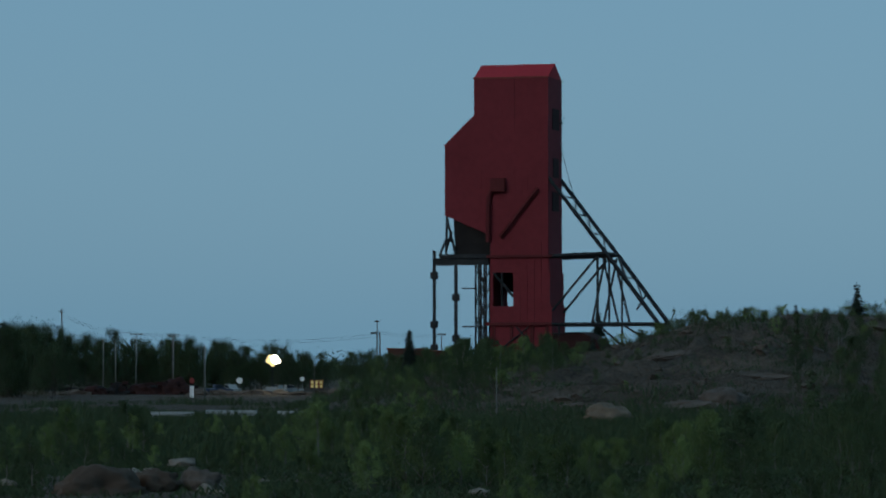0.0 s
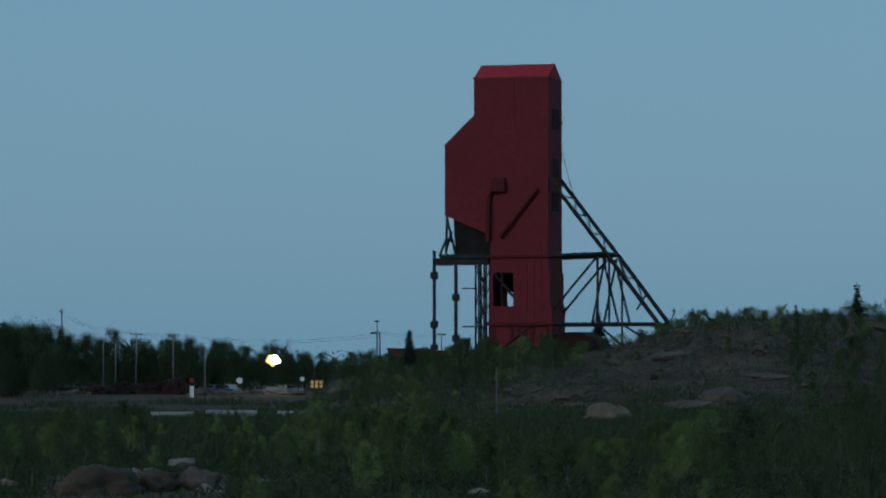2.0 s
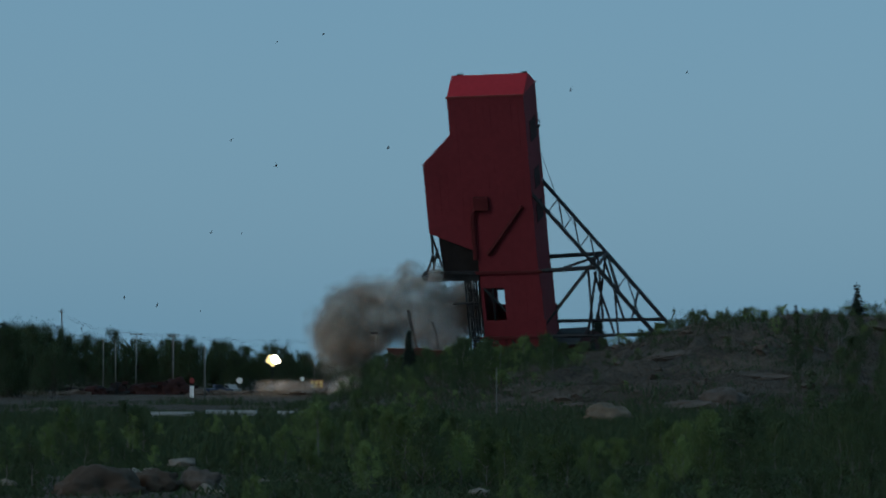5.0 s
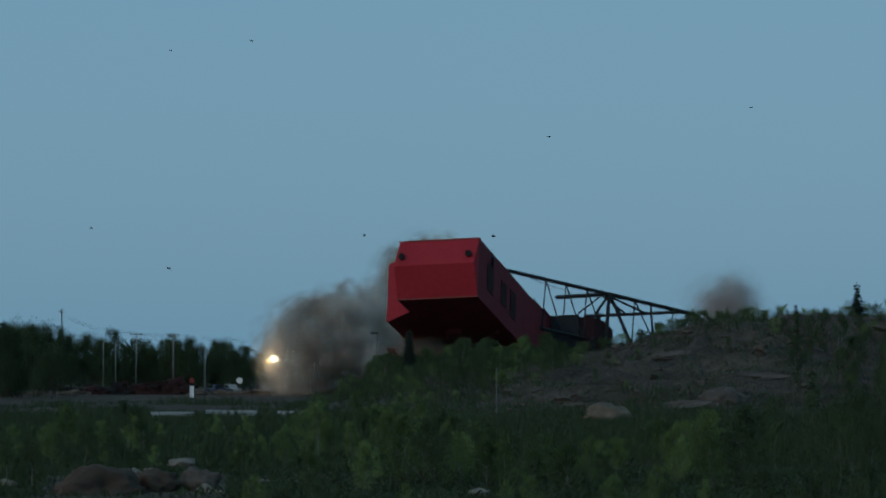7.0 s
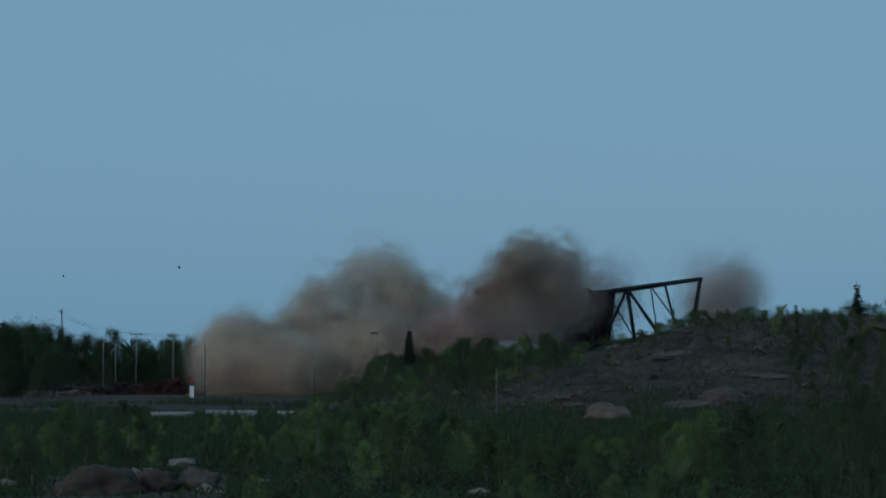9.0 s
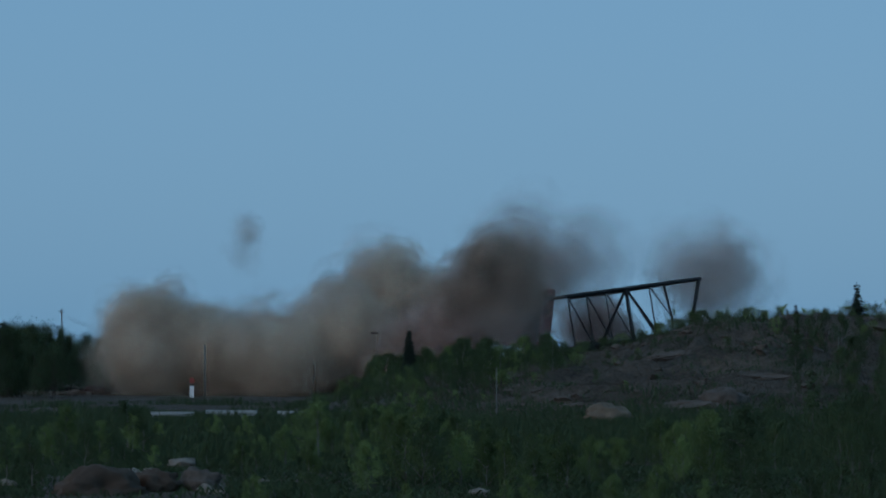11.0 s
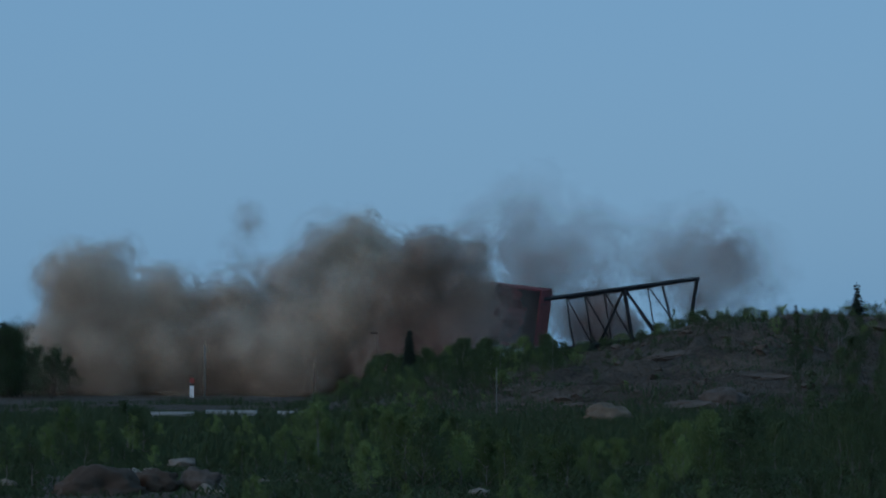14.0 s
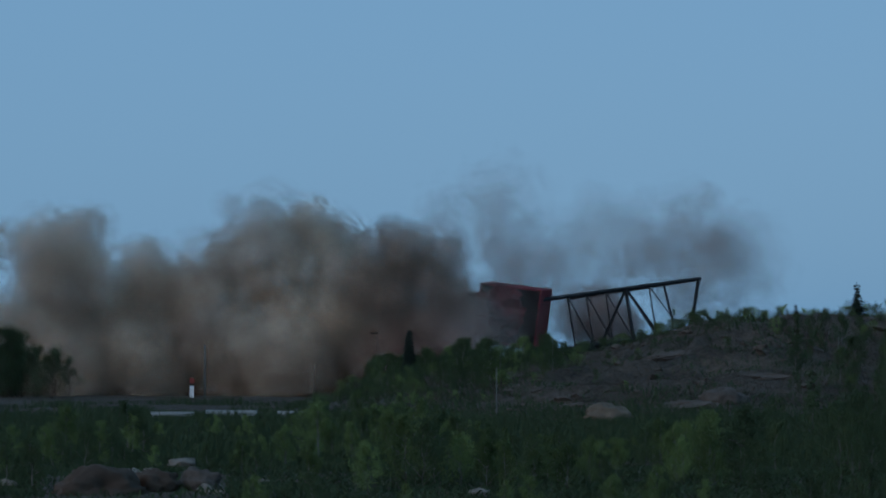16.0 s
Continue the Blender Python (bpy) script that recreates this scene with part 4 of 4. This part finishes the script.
def flames():
    rng = random.Random(8)
    t = thing("blast_fire", "orange fireball at the foot of the headframe", "fire")
    meshes = {k: [mesh_of(lump(90 + i, 0.9, 3, (0.75, 0.6, 1.25), 2.4), "flame", k) for i in range(3)] for k in (FLAME, FLAMEHOT)}
    for i in range(34):
        hot, late, low = i < 7, i % 7 == 0 and i < 28, i > 27
        x, z = rng.uniform(5, 22), rng.uniform(3.5, 12.5)
        if hot:
            x, z = 11 + rng.uniform(-2, 2), 9.0 + rng.uniform(-2.2, 2)
        if late:
            x, z = rng.uniform(9, 12.5), rng.uniform(7.5, 9.2)
        if low:
            x, z = -34 + 3 * (i - 28) + rng.uniform(-1, 1), 0.5
        f = part("flame", meshes[FLAMEHOT if hot and not late else FLAME][i % 3], None, t)
        s = rng.uniform(1.1, 2.0) * (1.3 if hot else 1) * (0.45 if late else 1) * (0.4 if low else 1)
        f.scale = (s,) * 3
        y = 597 if low else 575
        last = 2.62 if late else 2.42
        down = -7 if low else -8
        walk(f, [(0, pose(x, y, down)), (2.2, pose(x, y, down)), (2.28, pose(x, y, z, 0, 0, 30)), (last - 0.06, pose(x, y, z - (0 if low else 1.5), 0, 0, 50)), (last, pose(x, y, down, 0, 0, 60)), (16, pose(x, y, down, 0, 0, 60))])


def debris():
    """Pieces thrown from the charges: each flies on a parabola through the given place at the given time, then lies on the ground."""
    rng = random.Random(12)
    meshes = [mesh_of(lump(200 + i, 0.5, 1, (1, 0.5, 0.35)), "fragment", DARK) for i in range(3)]
    spots = [(3.5, -27.5, 18.5), (3.5, -24.6, 17.8), (3.5, -21.3, 17.4), (3.5, -22, 14.5), (3.5, -37, 15.8), (3.5, -37.4, 13.3), (3.5, -41, 12.5), (3.5, -45.5, 11.8),
             (3.5, -50, 13.6), (3.5, -18.2, 23.6), (3.5, -20.5, 23.6), (3.5, -39.5, 23.8), (3.5, -15.5, 39), (3.5, 47.3, 17), (3.5, 52, 18.3), (3.5, 67.8, 17.4),
             (3.5, 73.2, 22), (3.5, 59.4, 26.4), (3.5, -26, 13), (3.5, -31, 16), (7.0, -34, 63), (7.0, 18.8, 46), (7.0, -61.8, 29.4), (7.0, -14.2, 28.7), (7.0, 9, 28.4), (7.0, 54.6, 51), (7.0, -49, 22.6)]
    for i, (t1, x1, z1) in enumerate(spots):
        ob = tagged(new("fragment", meshes[i % 3]), "dark fragment thrown by the blast", "debris", "thrown fragments")
        s = rng.uniform(0.25, 0.5)
        ob.scale = (s,) * 3
        x0, z0, t0, y = (-4 if x1 < 10 else 28), 3.5, 2.3, rng.uniform(590, 606)
        vx, vz = (x1 - x0) / (t1 - t0), (z1 - z0) / (t1 - t0) + 4.9 * (t1 - t0)
        rows = [(0, pose(x0, y, z0 - 8)), (2.2, pose(x0, y, z0 - 6))]
        t = t0
        while t < 15.5:
            x, z = x0 + vx * (t - t0), z0 + vz * (t - t0) - 4.9 * (t - t0) ** 2
            g = ground_z(x, y)
            if z < g and t > t0:
                break
            rows.append((t, pose(x, y, z, 70 * (t - t0), 40 * (t - t0), 0)))
            t += 0.3
        rows += [(t, pose(x, y, g + 0.05, 30, 0, 0)), (16, pose(x, y, g + 0.05, 30, 0, 0))]
        walk(ob, rows)


def motions():
    fall = [(0, pose(13.41, 600, 3.12, 0, 0, -15.95)), (2.3, pose(13.41, 600, 3.12, 0, 0, -15.95)), (2.9, pose(13.2, 599.6, 2.8, 1.0, 0.1, -15.6)),
            (3.5, pose(13.05, 599, 2.5, 2.96, 0.3, -15.1)), (4.2, pose(13.0, 599.0, 2.3, 7.6, 0, -14.8)), (4.7, pose(13.1, 599.8, 2.6, 13.0, -0.5, -14.5)),
            (5.2, pose(13.2, 600.6, 2.8, 22.0, -1.2, -14.2)), (5.7, pose(13.4, 601.5, 3.1, 34.5, -1.9, -14.0)), (6.4, pose(13.71, 602.8, 3.61, 56.3, -2.5, -13.8)),
            (6.8, pose(13.92, 602, 5.3, 67.5, -2.4, -15.5)), (7.0, pose(13.85, 602.2, 6.78, 74.3, -2.3, -15.9)), (7.2, pose(14.2, 602, 9.4, 81, -1.5, -15)), (7.4, pose(14.8, 602, 11.8, 87, -1, -14))]
    wreck = [*fall, (7.7, pose(15.5, 602, 14.2, 91, 0, -12)), (8.1, pose(15.2, 602, 16.1, 92, 3, -10)), (8.6, pose(14.4, 602, 15.9, 92, 6, -7)),
             (11, pose(12.4, 602, 14.9, 92, 7, -5)), (16, pose(11.8, 602, 14.9, 92, 7, -5))]
    walk(headframe, wreck)

    def head_at(t):
        scene.frame_set(frame(t))
        return headframe.matrix_basis.copy()

    # the upper housing breaks off and drops
    drop = [(7.2, None), (7.4, pose(10.0, 602, 7.75, 87, -0.6, -13)), (7.7, pose(9.8, 601, 4.2, 91, 0, -13)), (8.0, pose(9.6, 600, 1.0, 93, 0, -13)),
            (8.4, pose(9.6, 600, -0.6, 94, 0, -13)), (16, pose(9.6, 600, -0.6, 94, 0, -13))]
    walk(UPPER, [(0, Matrix()), (7.0, Matrix())] + [(t, head_at(t).inverted() @ m if m else Matrix()) for t, m in drop[1:]])
    # the collar house slips down behind the bushes
    walk(COLLAR, [(0, Matrix()), (9.0, Matrix()), (9.8, pose(0, -2, 0)), (10.8, pose(0.5, -10, 0)), (16, pose(0.5, -10, 0))])
    # the backleg tears loose at its foot and swings up
    foot = Vector((27.6, D * 0.9, 8.7))
    rows = [(0, Matrix()), (6.4, Matrix())]
    for t, x, z, rx, ry, rz in ((6.8, 43.3, 13.6, 67.5, -2, -21), (7.0, 44.3, 14.7, 74.3, -2, -25), (7.4, 47.5, 18.4, 86, -2, -26), (7.6, 46.9, 19.7, 90, -7, -22),
                                (8.0, 46.0, 20.8, 92, -8.5, -18), (8.6, 46.0, 20.8, 92, -8.5, -18), (11, 46.0, 20.8, 92, -8.5, -18), (16, 46.0, 20.8, 92, -8.5, -18)):
        h = head_at(t)
        turn = pose(0, 0, 0, rx, ry, rz)
        rows.append((t, h.inverted() @ Matrix.Translation(Vector((x, 603, z)) - turn @ foot) @ turn))
    walk(LEGS, rows)
    scene.frame_set(1)
    # the trestle follows the headframe at first, then buckles and goes down
    rest = pose(13.41, 600, 3.12, 0, 0, -15.95)
    walk(trestle, [(0, rest), (2.3, rest), (2.9, pose(13.2, 599.6, 2.9, 0.8, 0.1, -15.6)), (3.5, pose(13.05, 599, 2.2, 2.8, 0.2, -15.1)), (4.2, pose(13.0, 599, 1.5, 7, -1, -15)),
                   (5.0, pose(13, 600, -2, 25, -6, -15)), (5.8, pose(13, 601, -4, 60, -10, -14)), (6.5, pose(13, 602, -5, 88, -12, -14)), (16, pose(13, 602, -5, 88, -12, -14))])
    flames()
    debris()
    billow("roof_cloud", "grey", 13, 5.44, 610, 1, (0, -4.5, -16.5, 0.5), (5.2, -4.5, -6.3, 0.5), (6.3, -7.1, 10.1, 4), (7, -8.6, 14.2, 6.5), (7.5, -8.1, 16.8, 8), (8, -9.6, 13.2, 7), (9, -12.7, 12.2, 7.5), (11.5, -14.8, 14.2, 9), (16, -23.0, 14.2, 10))
    billow("collapse_cloud", "haze", 12, 4.42, 604, 0.6, (0, 11.8, -16.3, 0.5), (6.9, 11.8, -6.2, 0.5), (7.3, 10.8, 16.1, 3), (7.6, 11.8, 18.2, 5), (8, 14.8, 18.7, 6), (8.5, 17.9, 19.2, 7), (9, 19.9, 21.2, 7), (11.5, 17.9, 23.3, 8), (16, 11.8, 23.3, 10))
    billow("blast_cloud", "dark", 12, 5.1, 577, 0.8, (0, 1.6, -15.3, 0.5), (4.8, 1.6, -9.5, 0.5), (5.6, 2.0, 6.0, 3), (6.3, 1.6, 8.7, 4.5), (7, 0.6, 7.9, 5), (7.5, 0.6, 5.0, 5), (9, -2.3, 5.0, 6), (16, -6.2, 6.0, 7))
    billow("blast_cloud", "grey", 12, 5.44, 592, 0.9, (0, -18.3, -15.9, 0.5), (4.4, -14.3, -9.9, 0.5), (5.4, -18.3, 4.0, 3), (6.3, -22.3, 6.0, 5), (7, -24.3, 6.0, 6), (8, -24.3, 6.0, 6), (9, -28.2, 6.0, 7), (16, -36.2, 8.0, 9))
    billow("yard_cloud", "brown", 19, 7.14, 584, 0.7, (0, -22.0, -15.6, 0.5), (8, -22.0, -14.6, 0.5), (9, -27.9, 4.5, 5), (11.5, -31.8, 5.5, 9), (14.5, -30.8, 5.5, 10), (16, -30.8, 6.0, 10))
    billow("yard_cloud", "brown", 15, 7.82, 600, 0.8, (0, -48.8, -16.2, 0.5), (9, -40.7, -15.2, 0.5), (10, -44.8, 5.0, 5), (11.5, -53.8, 6.0, 8), (14.5, -65.9, 7.0, 8), (16, -70.0, 8.0, 8))
    billow("yard_cloud", "brown", 15, 7.82, 600, 0.8, (0, -38.7, -16.2, 0.5), (9, -30.6, -6.1, 0.5), (10, -32.7, 5.0, 6), (11.5, -31.7, 6.0, 7), (12.5, -32.2, 6.5, 7), (14.5, -38.7, 12.0, 9), (16, -45.8, 14.1, 9))
    billow("yard_cloud", "brown", 13, 7.82, 603, 1, (0, -18.6, -16.3, 0.5), (8, -22.7, -10.2, 0.5), (9, -20.7, 11.0, 6), (11.5, -18.0, 12.0, 6), (12.5, -18.0, 13.5, 6.5), (14.5, -23.7, 20.2, 8), (16, -31.8, 23.2, 8))
    billow("blast_cloud", "dark", 12, 5.1, 607, 1, (0, 5.7, -13.4, 0.5), (2.4, 5.7, -10.3, 0.5), (2.9, 5.2, 6.0, 2), (3.5, 5.2, 12.1, 3.5), (4.2, 5.2, 16.2, 4.5), (5.2, 1.6, 14.2, 5), (6.3, -4.5, 10.1, 5), (7, -6.5, 10.1, 5), (9, -8.6, 10.1, 6), (16, -12.6, 12.1, 8))
    billow("collapse_cloud", "thin", 12, 6.8, 570, 0.8, (0, 11.1, -15.1, 0.5), (8, 13.0, -11.2, 0.5), (8.8, 14.0, 11.7, 5), (11.5, 11.1, 12.7, 7), (14.5, 8.2, 11.7, 8), (16, 7.3, 11.7, 8))
    billow("blast_cloud", "dark", 16, 5.1, 600, 1, (2.2, -4.0, -12.1, 0.5), (2.4, -4.0, 11.0, 4.2), (2.8, -6.5, 12.6, 5.2), (3.5, -9.5, 13.4, 6.4), (4.2, -11.5, 13.6, 7), (6.3, -17.5, 12.0, 6.5), (7, -19.6, 11.5, 7), (8, -21.6, 10.5, 7.5), (9, -28.6, 6.5, 7), (11.5, -35.7, 6.0, 7), (14, -38.7, 10.0, 9), (16, -39.7, 12.6, 10))
    billow("blast_cloud", "grey", 16, 5.1, 602, 1, (2.3, -4.4, -13.2, 0.5), (2.5, -4.5, 10.0, 3), (3, -4.5, 11.6, 5), (3.5, -5.0, 14.0, 6.4), (4.2, -5.0, 14.8, 7.4), (6.3, -13.6, 13.6, 7), (7, -14.6, 11.9, 7.5), (8, -14.6, 11.5, 7), (9, -15.6, 13.6, 7.5), (11.5, -18.0, 11.0, 7), (12.5, -19, 12.0, 7), (14, -23.7, 18.1, 8), (16, -30.7, 20.2, 9))
    billow("blast_cloud", "white", 13, 3.57, 592, 1, (2.3, 2.6, -11.9, 0.5), (2.5, 2.2, 9.5, 1.5), (2.8, 2.6, 11.0, 3.6), (3.5, 3.4, 11.0, 5), (4.2, 3.6, 10.5, 5.5), (6.3, -9.3, 6.0, 5), (9, -14.3, 4.0, 6), (16, -18.3, 6.0, 6))
    billow("blast_cloud", "grey", 11, 5.78, 598, 1, (2.3, -8.4, -14.1, 0.5), (3, -9.4, 6.0, 2), (4.2, -13.5, 11.0, 3.5), (6.3, -24.5, 9.5, 5.5), (7, -26.5, 8.8, 6), (8, -27.0, 9.5, 6.5), (9, -35.6, 7.0, 6.5), (10, -44.6, 10.0, 6.5), (11.5, -49.5, 12.5, 7), (12.5, -51.0, 13.0, 7), (14.5, -59.7, 17.6, 11), (16, -62.7, 19.6, 12.5))
    billow("yard_cloud", "brown", 14, 6.8, 594, 1, (0, -8.4, -16.0, 0.5), (7.4, -14.4, -16.0, 0.5), (8.2, -26.3, 4.5, 3), (9, -34.3, 6.0, 5), (10, -45.3, 7.0, 6), (11.5, -51.0, 9.5, 7), (12.5, -53.5, 10.0, 7.5), (14.5, -66.3, 14.0, 11), (16, -70.3, 17.0, 12.5))
    billow("yard_cloud", "brown", 12, 6.46, 598, 1, (0, -12.5, -16.1, 0.5), (7.4, -12.5, -16.1, 0.5), (8.2, -22.5, 3.5, 2.5), (9, -38.6, 5.5, 5), (11.5, -55.0, 12.0, 6.5), (12.5, -56.5, 12.5, 7), (14.5, -67.2, 19.6, 9), (16, -69.2, 22.6, 10))
    billow("yard_cloud", "brown", 19, 7.48, 593, 0.55, (0, -13.3, -15.9, 0.5), (7.3, -13.3, -15.9, 0.5), (8.2, -18.3, 4.5, 4), (9, -30.3, 5.0, 9), (11.5, -43.2, 6.0, 11), (14.5, -51.2, 6.0, 14), (16, -55.2, 6.0, 15))
    billow("yard_cloud", "brown", 19, 7.82, 590, 0.6, (0, -2.4, -16.8, 0.5), (7.2, -2.4, -16.8, 0.5), (8, -10.3, 3.8, 5), (9, -13.3, 6.0, 9), (11.5, -18.2, 7.5, 12), (14.5, -19.2, 9.5, 13), (16, -19.2, 10.5, 14))
    billow("yard_cloud", "brown", 15, 7.14, 596, 0.8, (0, -12.4, -17.0, 0.5), (7.8, -14.4, -16.0, 0.5), (9, -20.4, 8.0, 6.5), (11.5, -29.4, 6.5, 7), (12.5, -30, 7.0, 7), (14.5, -35.4, 13.0, 9), (16, -38.4, 16.0, 10))
    billow("roof_cloud", "dark", 12, 5.78, 615, 1, (0, -2.5, -8.5, 0.5), (4.6, -2.5, -0.2, 1), (5.6, -5.6, 10.1, 3), (6.3, -6.6, 17.4, 4.5), (7, -4.0, 23.0, 5.5), (7.4, -4.5, 22.5, 6), (8, -7.2, 19.0, 6), (9, -9.7, 17.5, 6.5), (11.5, -9.0, 18.2, 7.5), (12.5, -8.0, 18.8, 8), (14.5, -19.0, 23.0, 8), (16, -22.1, 24.1, 8))
    billow("roof_cloud", "brown", 11, 5.78, 612, 1, (0, 0.6, -8.4, 0.5), (5.8, -0.4, 1.9, 1), (6.5, -1.4, 14.2, 3), (7, 0.6, 21.4, 5), (7.4, -0.4, 21.4, 6), (8, -4.6, 18.0, 6.5), (9, -12.8, 17.0, 6.5), (11.5, -5.0, 19.5, 6), (12.5, -6.5, 20.5, 6), (14.5, -16.3, 27.1, 5), (16, -23.0, 28.1, 5))
    billow("roof_cloud", "brown", 17, 7.48, 608, 1, (0, -0.4, -16.5, 0.5), (7.2, -0.4, -16.5, 0.5), (8, -12.7, 14.2, 6), (9, -8.6, 13.2, 9), (11.5, -8.6, 14.2, 10), (14.5, -14.7, 16.2, 11), (16, -18.8, 17.2, 11))
    billow("collapse_cloud", "dark", 17, 5.44, 573, 1, (0, 17.4, -13.8, 0.5), (7.6, 15.5, -6.0, 0.5), (8.0, 15.0, 8.8, 5), (8.4, 16.8, 16.0, 6.5), (9, 17.0, 18.6, 7.5), (9.2, 16.6, 19.0, 7.5), (11.5, 8.5, 20.4, 6.5), (12.5, 5.0, 20.0, 7), (14.5, -0.4, 19.4, 8), (16, -3.4, 19.9, 8))
    billow("collapse_cloud", "dark", 14, 5.4, 576, 1, (0, 17.5, -13.9, 0.5), (8, 19.5, -9.9, 0.5), (8.5, 16.0, 17.5, 5.5), (9, 12.5, 17.0, 7.5), (11.5, 3.6, 17.9, 7), (14.5, -6.4, 18.0, 8), (16, -9.4, 20.9, 8))
    billow("collapse_cloud", "thin", 18, 8.16, 606, 1, (0, 25.0, -10.3, 0.5), (8.2, 25.0, -6.2, 0.5), (9, 27.1, 17.7, 4), (11.5, 22.0, 24.8, 8), (14.5, 22.0, 24.8, 11), (16, 22.0, 25.3, 13))
    billow("collapse_cloud", "red", 14, 6.8, 578, 0.7, (0, 1.6, -15.4, 0.5), (7.2, 1.6, -13.4, 0.5), (7.8, 1.0, 5.5, 5), (8.1, 4.0, 7.5, 6.5), (9, 4.5, 8.9, 8), (11.5, 0.6, 9.4, 9), (14.5, 0.6, 8.9, 9), (16, -0.4, 9.4, 9))
    billow("collapse_cloud", "thin", 17, 8.16, 612, 1, (0, 9.9, -12.5, 0.5), (8.4, 11.9, -6.3, 0.5), (9.2, 11.9, 23.5, 4), (11.5, 15.0, 26.6, 7), (12.5, 17.1, 26.6, 9), (14.5, 11.9, 26.0, 12), (16, 7.8, 27.1, 13))
    billow("backleg_plume", "haze", 14, 4.76, 622, 1, (0, 49.2, -2.4, 0.5), (5, 49.2, 0.8, 0.5), (6.3, 48.2, 14.2, 2), (7, 52.4, 17.0, 3.5), (9, 52.9, 19.1, 5.5), (11.5, 47.7, 24.3, 9), (14.5, 46.6, 24.8, 11), (16, 44.0, 26.9, 12))
    billow("backleg_plume", "thin", 19, 8.5, 625, 1, (0, 49.5, -4.5, 0.5), (6.3, 48.9, -0.3, 0.5), (7, 52.6, 14.4, 3), (9, 51.6, 18.1, 5), (11.5, 47.4, 22.8, 9.5), (14.5, 45.8, 23.9, 11), (16, 43.7, 26.0, 12))
    billow("backleg_plume", "thin", 19, 8.5, 628, 1, (0, 43.9, -6.7, 0.5), (7.5, 41.8, -2.4, 0.5), (9, 51.3, 13.4, 3), (11.5, 50.2, 19.7, 8), (14.5, 50.7, 20.8, 10), (16, 49.2, 21.8, 11))
    billow("backleg_plume", "red", 15, 5.4, 612, 0.5, (0, 33.5, -9.5, 0.5), (7.8, 33.5, -5.6, 0.5), (8.6, 24.0, 7.0, 3), (9.2, 25.0, 9.5, 5), (11.5, 30.0, 12.0, 9.5), (14.5, 30.0, 12.5, 10), (16, 30.0, 13.0, 10))
    billow("drifting_wisp", "thin", 11, 3.06, 612, 2.2, (0, -36.4, -15.6, 0.5), (8.6, -33.3, -12.5, 0.5), (10, -35.4, 18.3, 2), (11.3, -36.4, 28.1, 2.2), (12.5, -36.4, 28.6, 2.4), (14.5, -36.4, 29.6, 3), (16, -39.5, 29.6, 4))
    billow("blast_cloud", "white", 13, 2.125, 588, 1.2, (2.3, 1.6, -11.8, 0.5), (2.6, 2.1, 10.0, 1.5), (3, 1.6, 15.4, 3), (3.5, 0.4, 16.9, 4.6), (4.2, -0.4, 16.9, 5.2), (6.3, -8.3, 8.0, 5), (9, -14.2, 4.0, 6), (16, -18.2, 5.0, 7))
    billow("blast_cloud", "grey", 13, 2.21, 590, 1.1, (2.3, -3.4, -11.8, 0.5), (2.6, -4.4, 10.0, 1.5), (3, -4.8, 16.4, 3.2), (3.5, -3.6, 18.9, 4.6), (4.2, -3.0, 19.4, 5.4), (6.3, -13.3, 15.9, 6), (9, -18.2, 13.9, 7), (16, -30.1, 17.9, 9))
    billow("blast_cloud", "grey", 12, 2.38, 588, 0.8, (2.3, -8.3, -12.8, 0.5), (2.7, -9.3, 9.0, 2), (3.5, -13.2, 12.9, 5.5), (4.2, -15.2, 13.9, 7), (6.3, -20.2, 10.9, 7), (9, -30.0, 8.0, 7), (16, -39.9, 11.9, 9))
    billow("blast_cloud", "dark", 12, 2.38, 586, 0.7, (2.3, -8.3, -13.7, 0.5), (2.7, -10.2, 7.5, 2.5), (3.5, -14.2, 9.9, 5.5), (4.2, -15.7, 10.9, 6.5), (6.3, -20.1, 9.0, 7), (9, -29.9, 7.0, 7), (16, -41.7, 9.9, 9))
    billow("collapse_cloud", "red", 14, 4.42, 577, 0.7, (0, 3.5, -15.3, 0.5), (7.3, 3.5, -13.4, 0.5), (7.7, 2.5, 6.0, 4), (8, 1.6, 9.9, 6), (9, 4.5, 10.8, 7), (11.5, 1.6, 10.8, 8), (16, 0.6, 9.9, 9))
    billow("yard_cloud", "brown", 15, 7.14, 601, 0.9, (0, -38.8, -16.2, 0.5), (9, -34.7, -8.1, 0.5), (10, -38.8, 5.0, 5), (11.5, -46.8, 8.5, 6), (14.5, -52.4, 15.6, 8), (16, -55.4, 18.1, 9))
    billow("ground_dust", "haze", 34, 1.5, 597, 0.05, (0, -24.5, -6.0, 1), (2.25, -24.5, -3.0, 2), (2.4, -24.0, 0.6, 9), (3.5, -25.0, 1.3, 10), (6.3, -24.5, 1.4, 11), (8, -22.5, 0.5, 11), (9, -22.5, -4.0, 11), (16, -22.5, -6.0, 11))


motions()
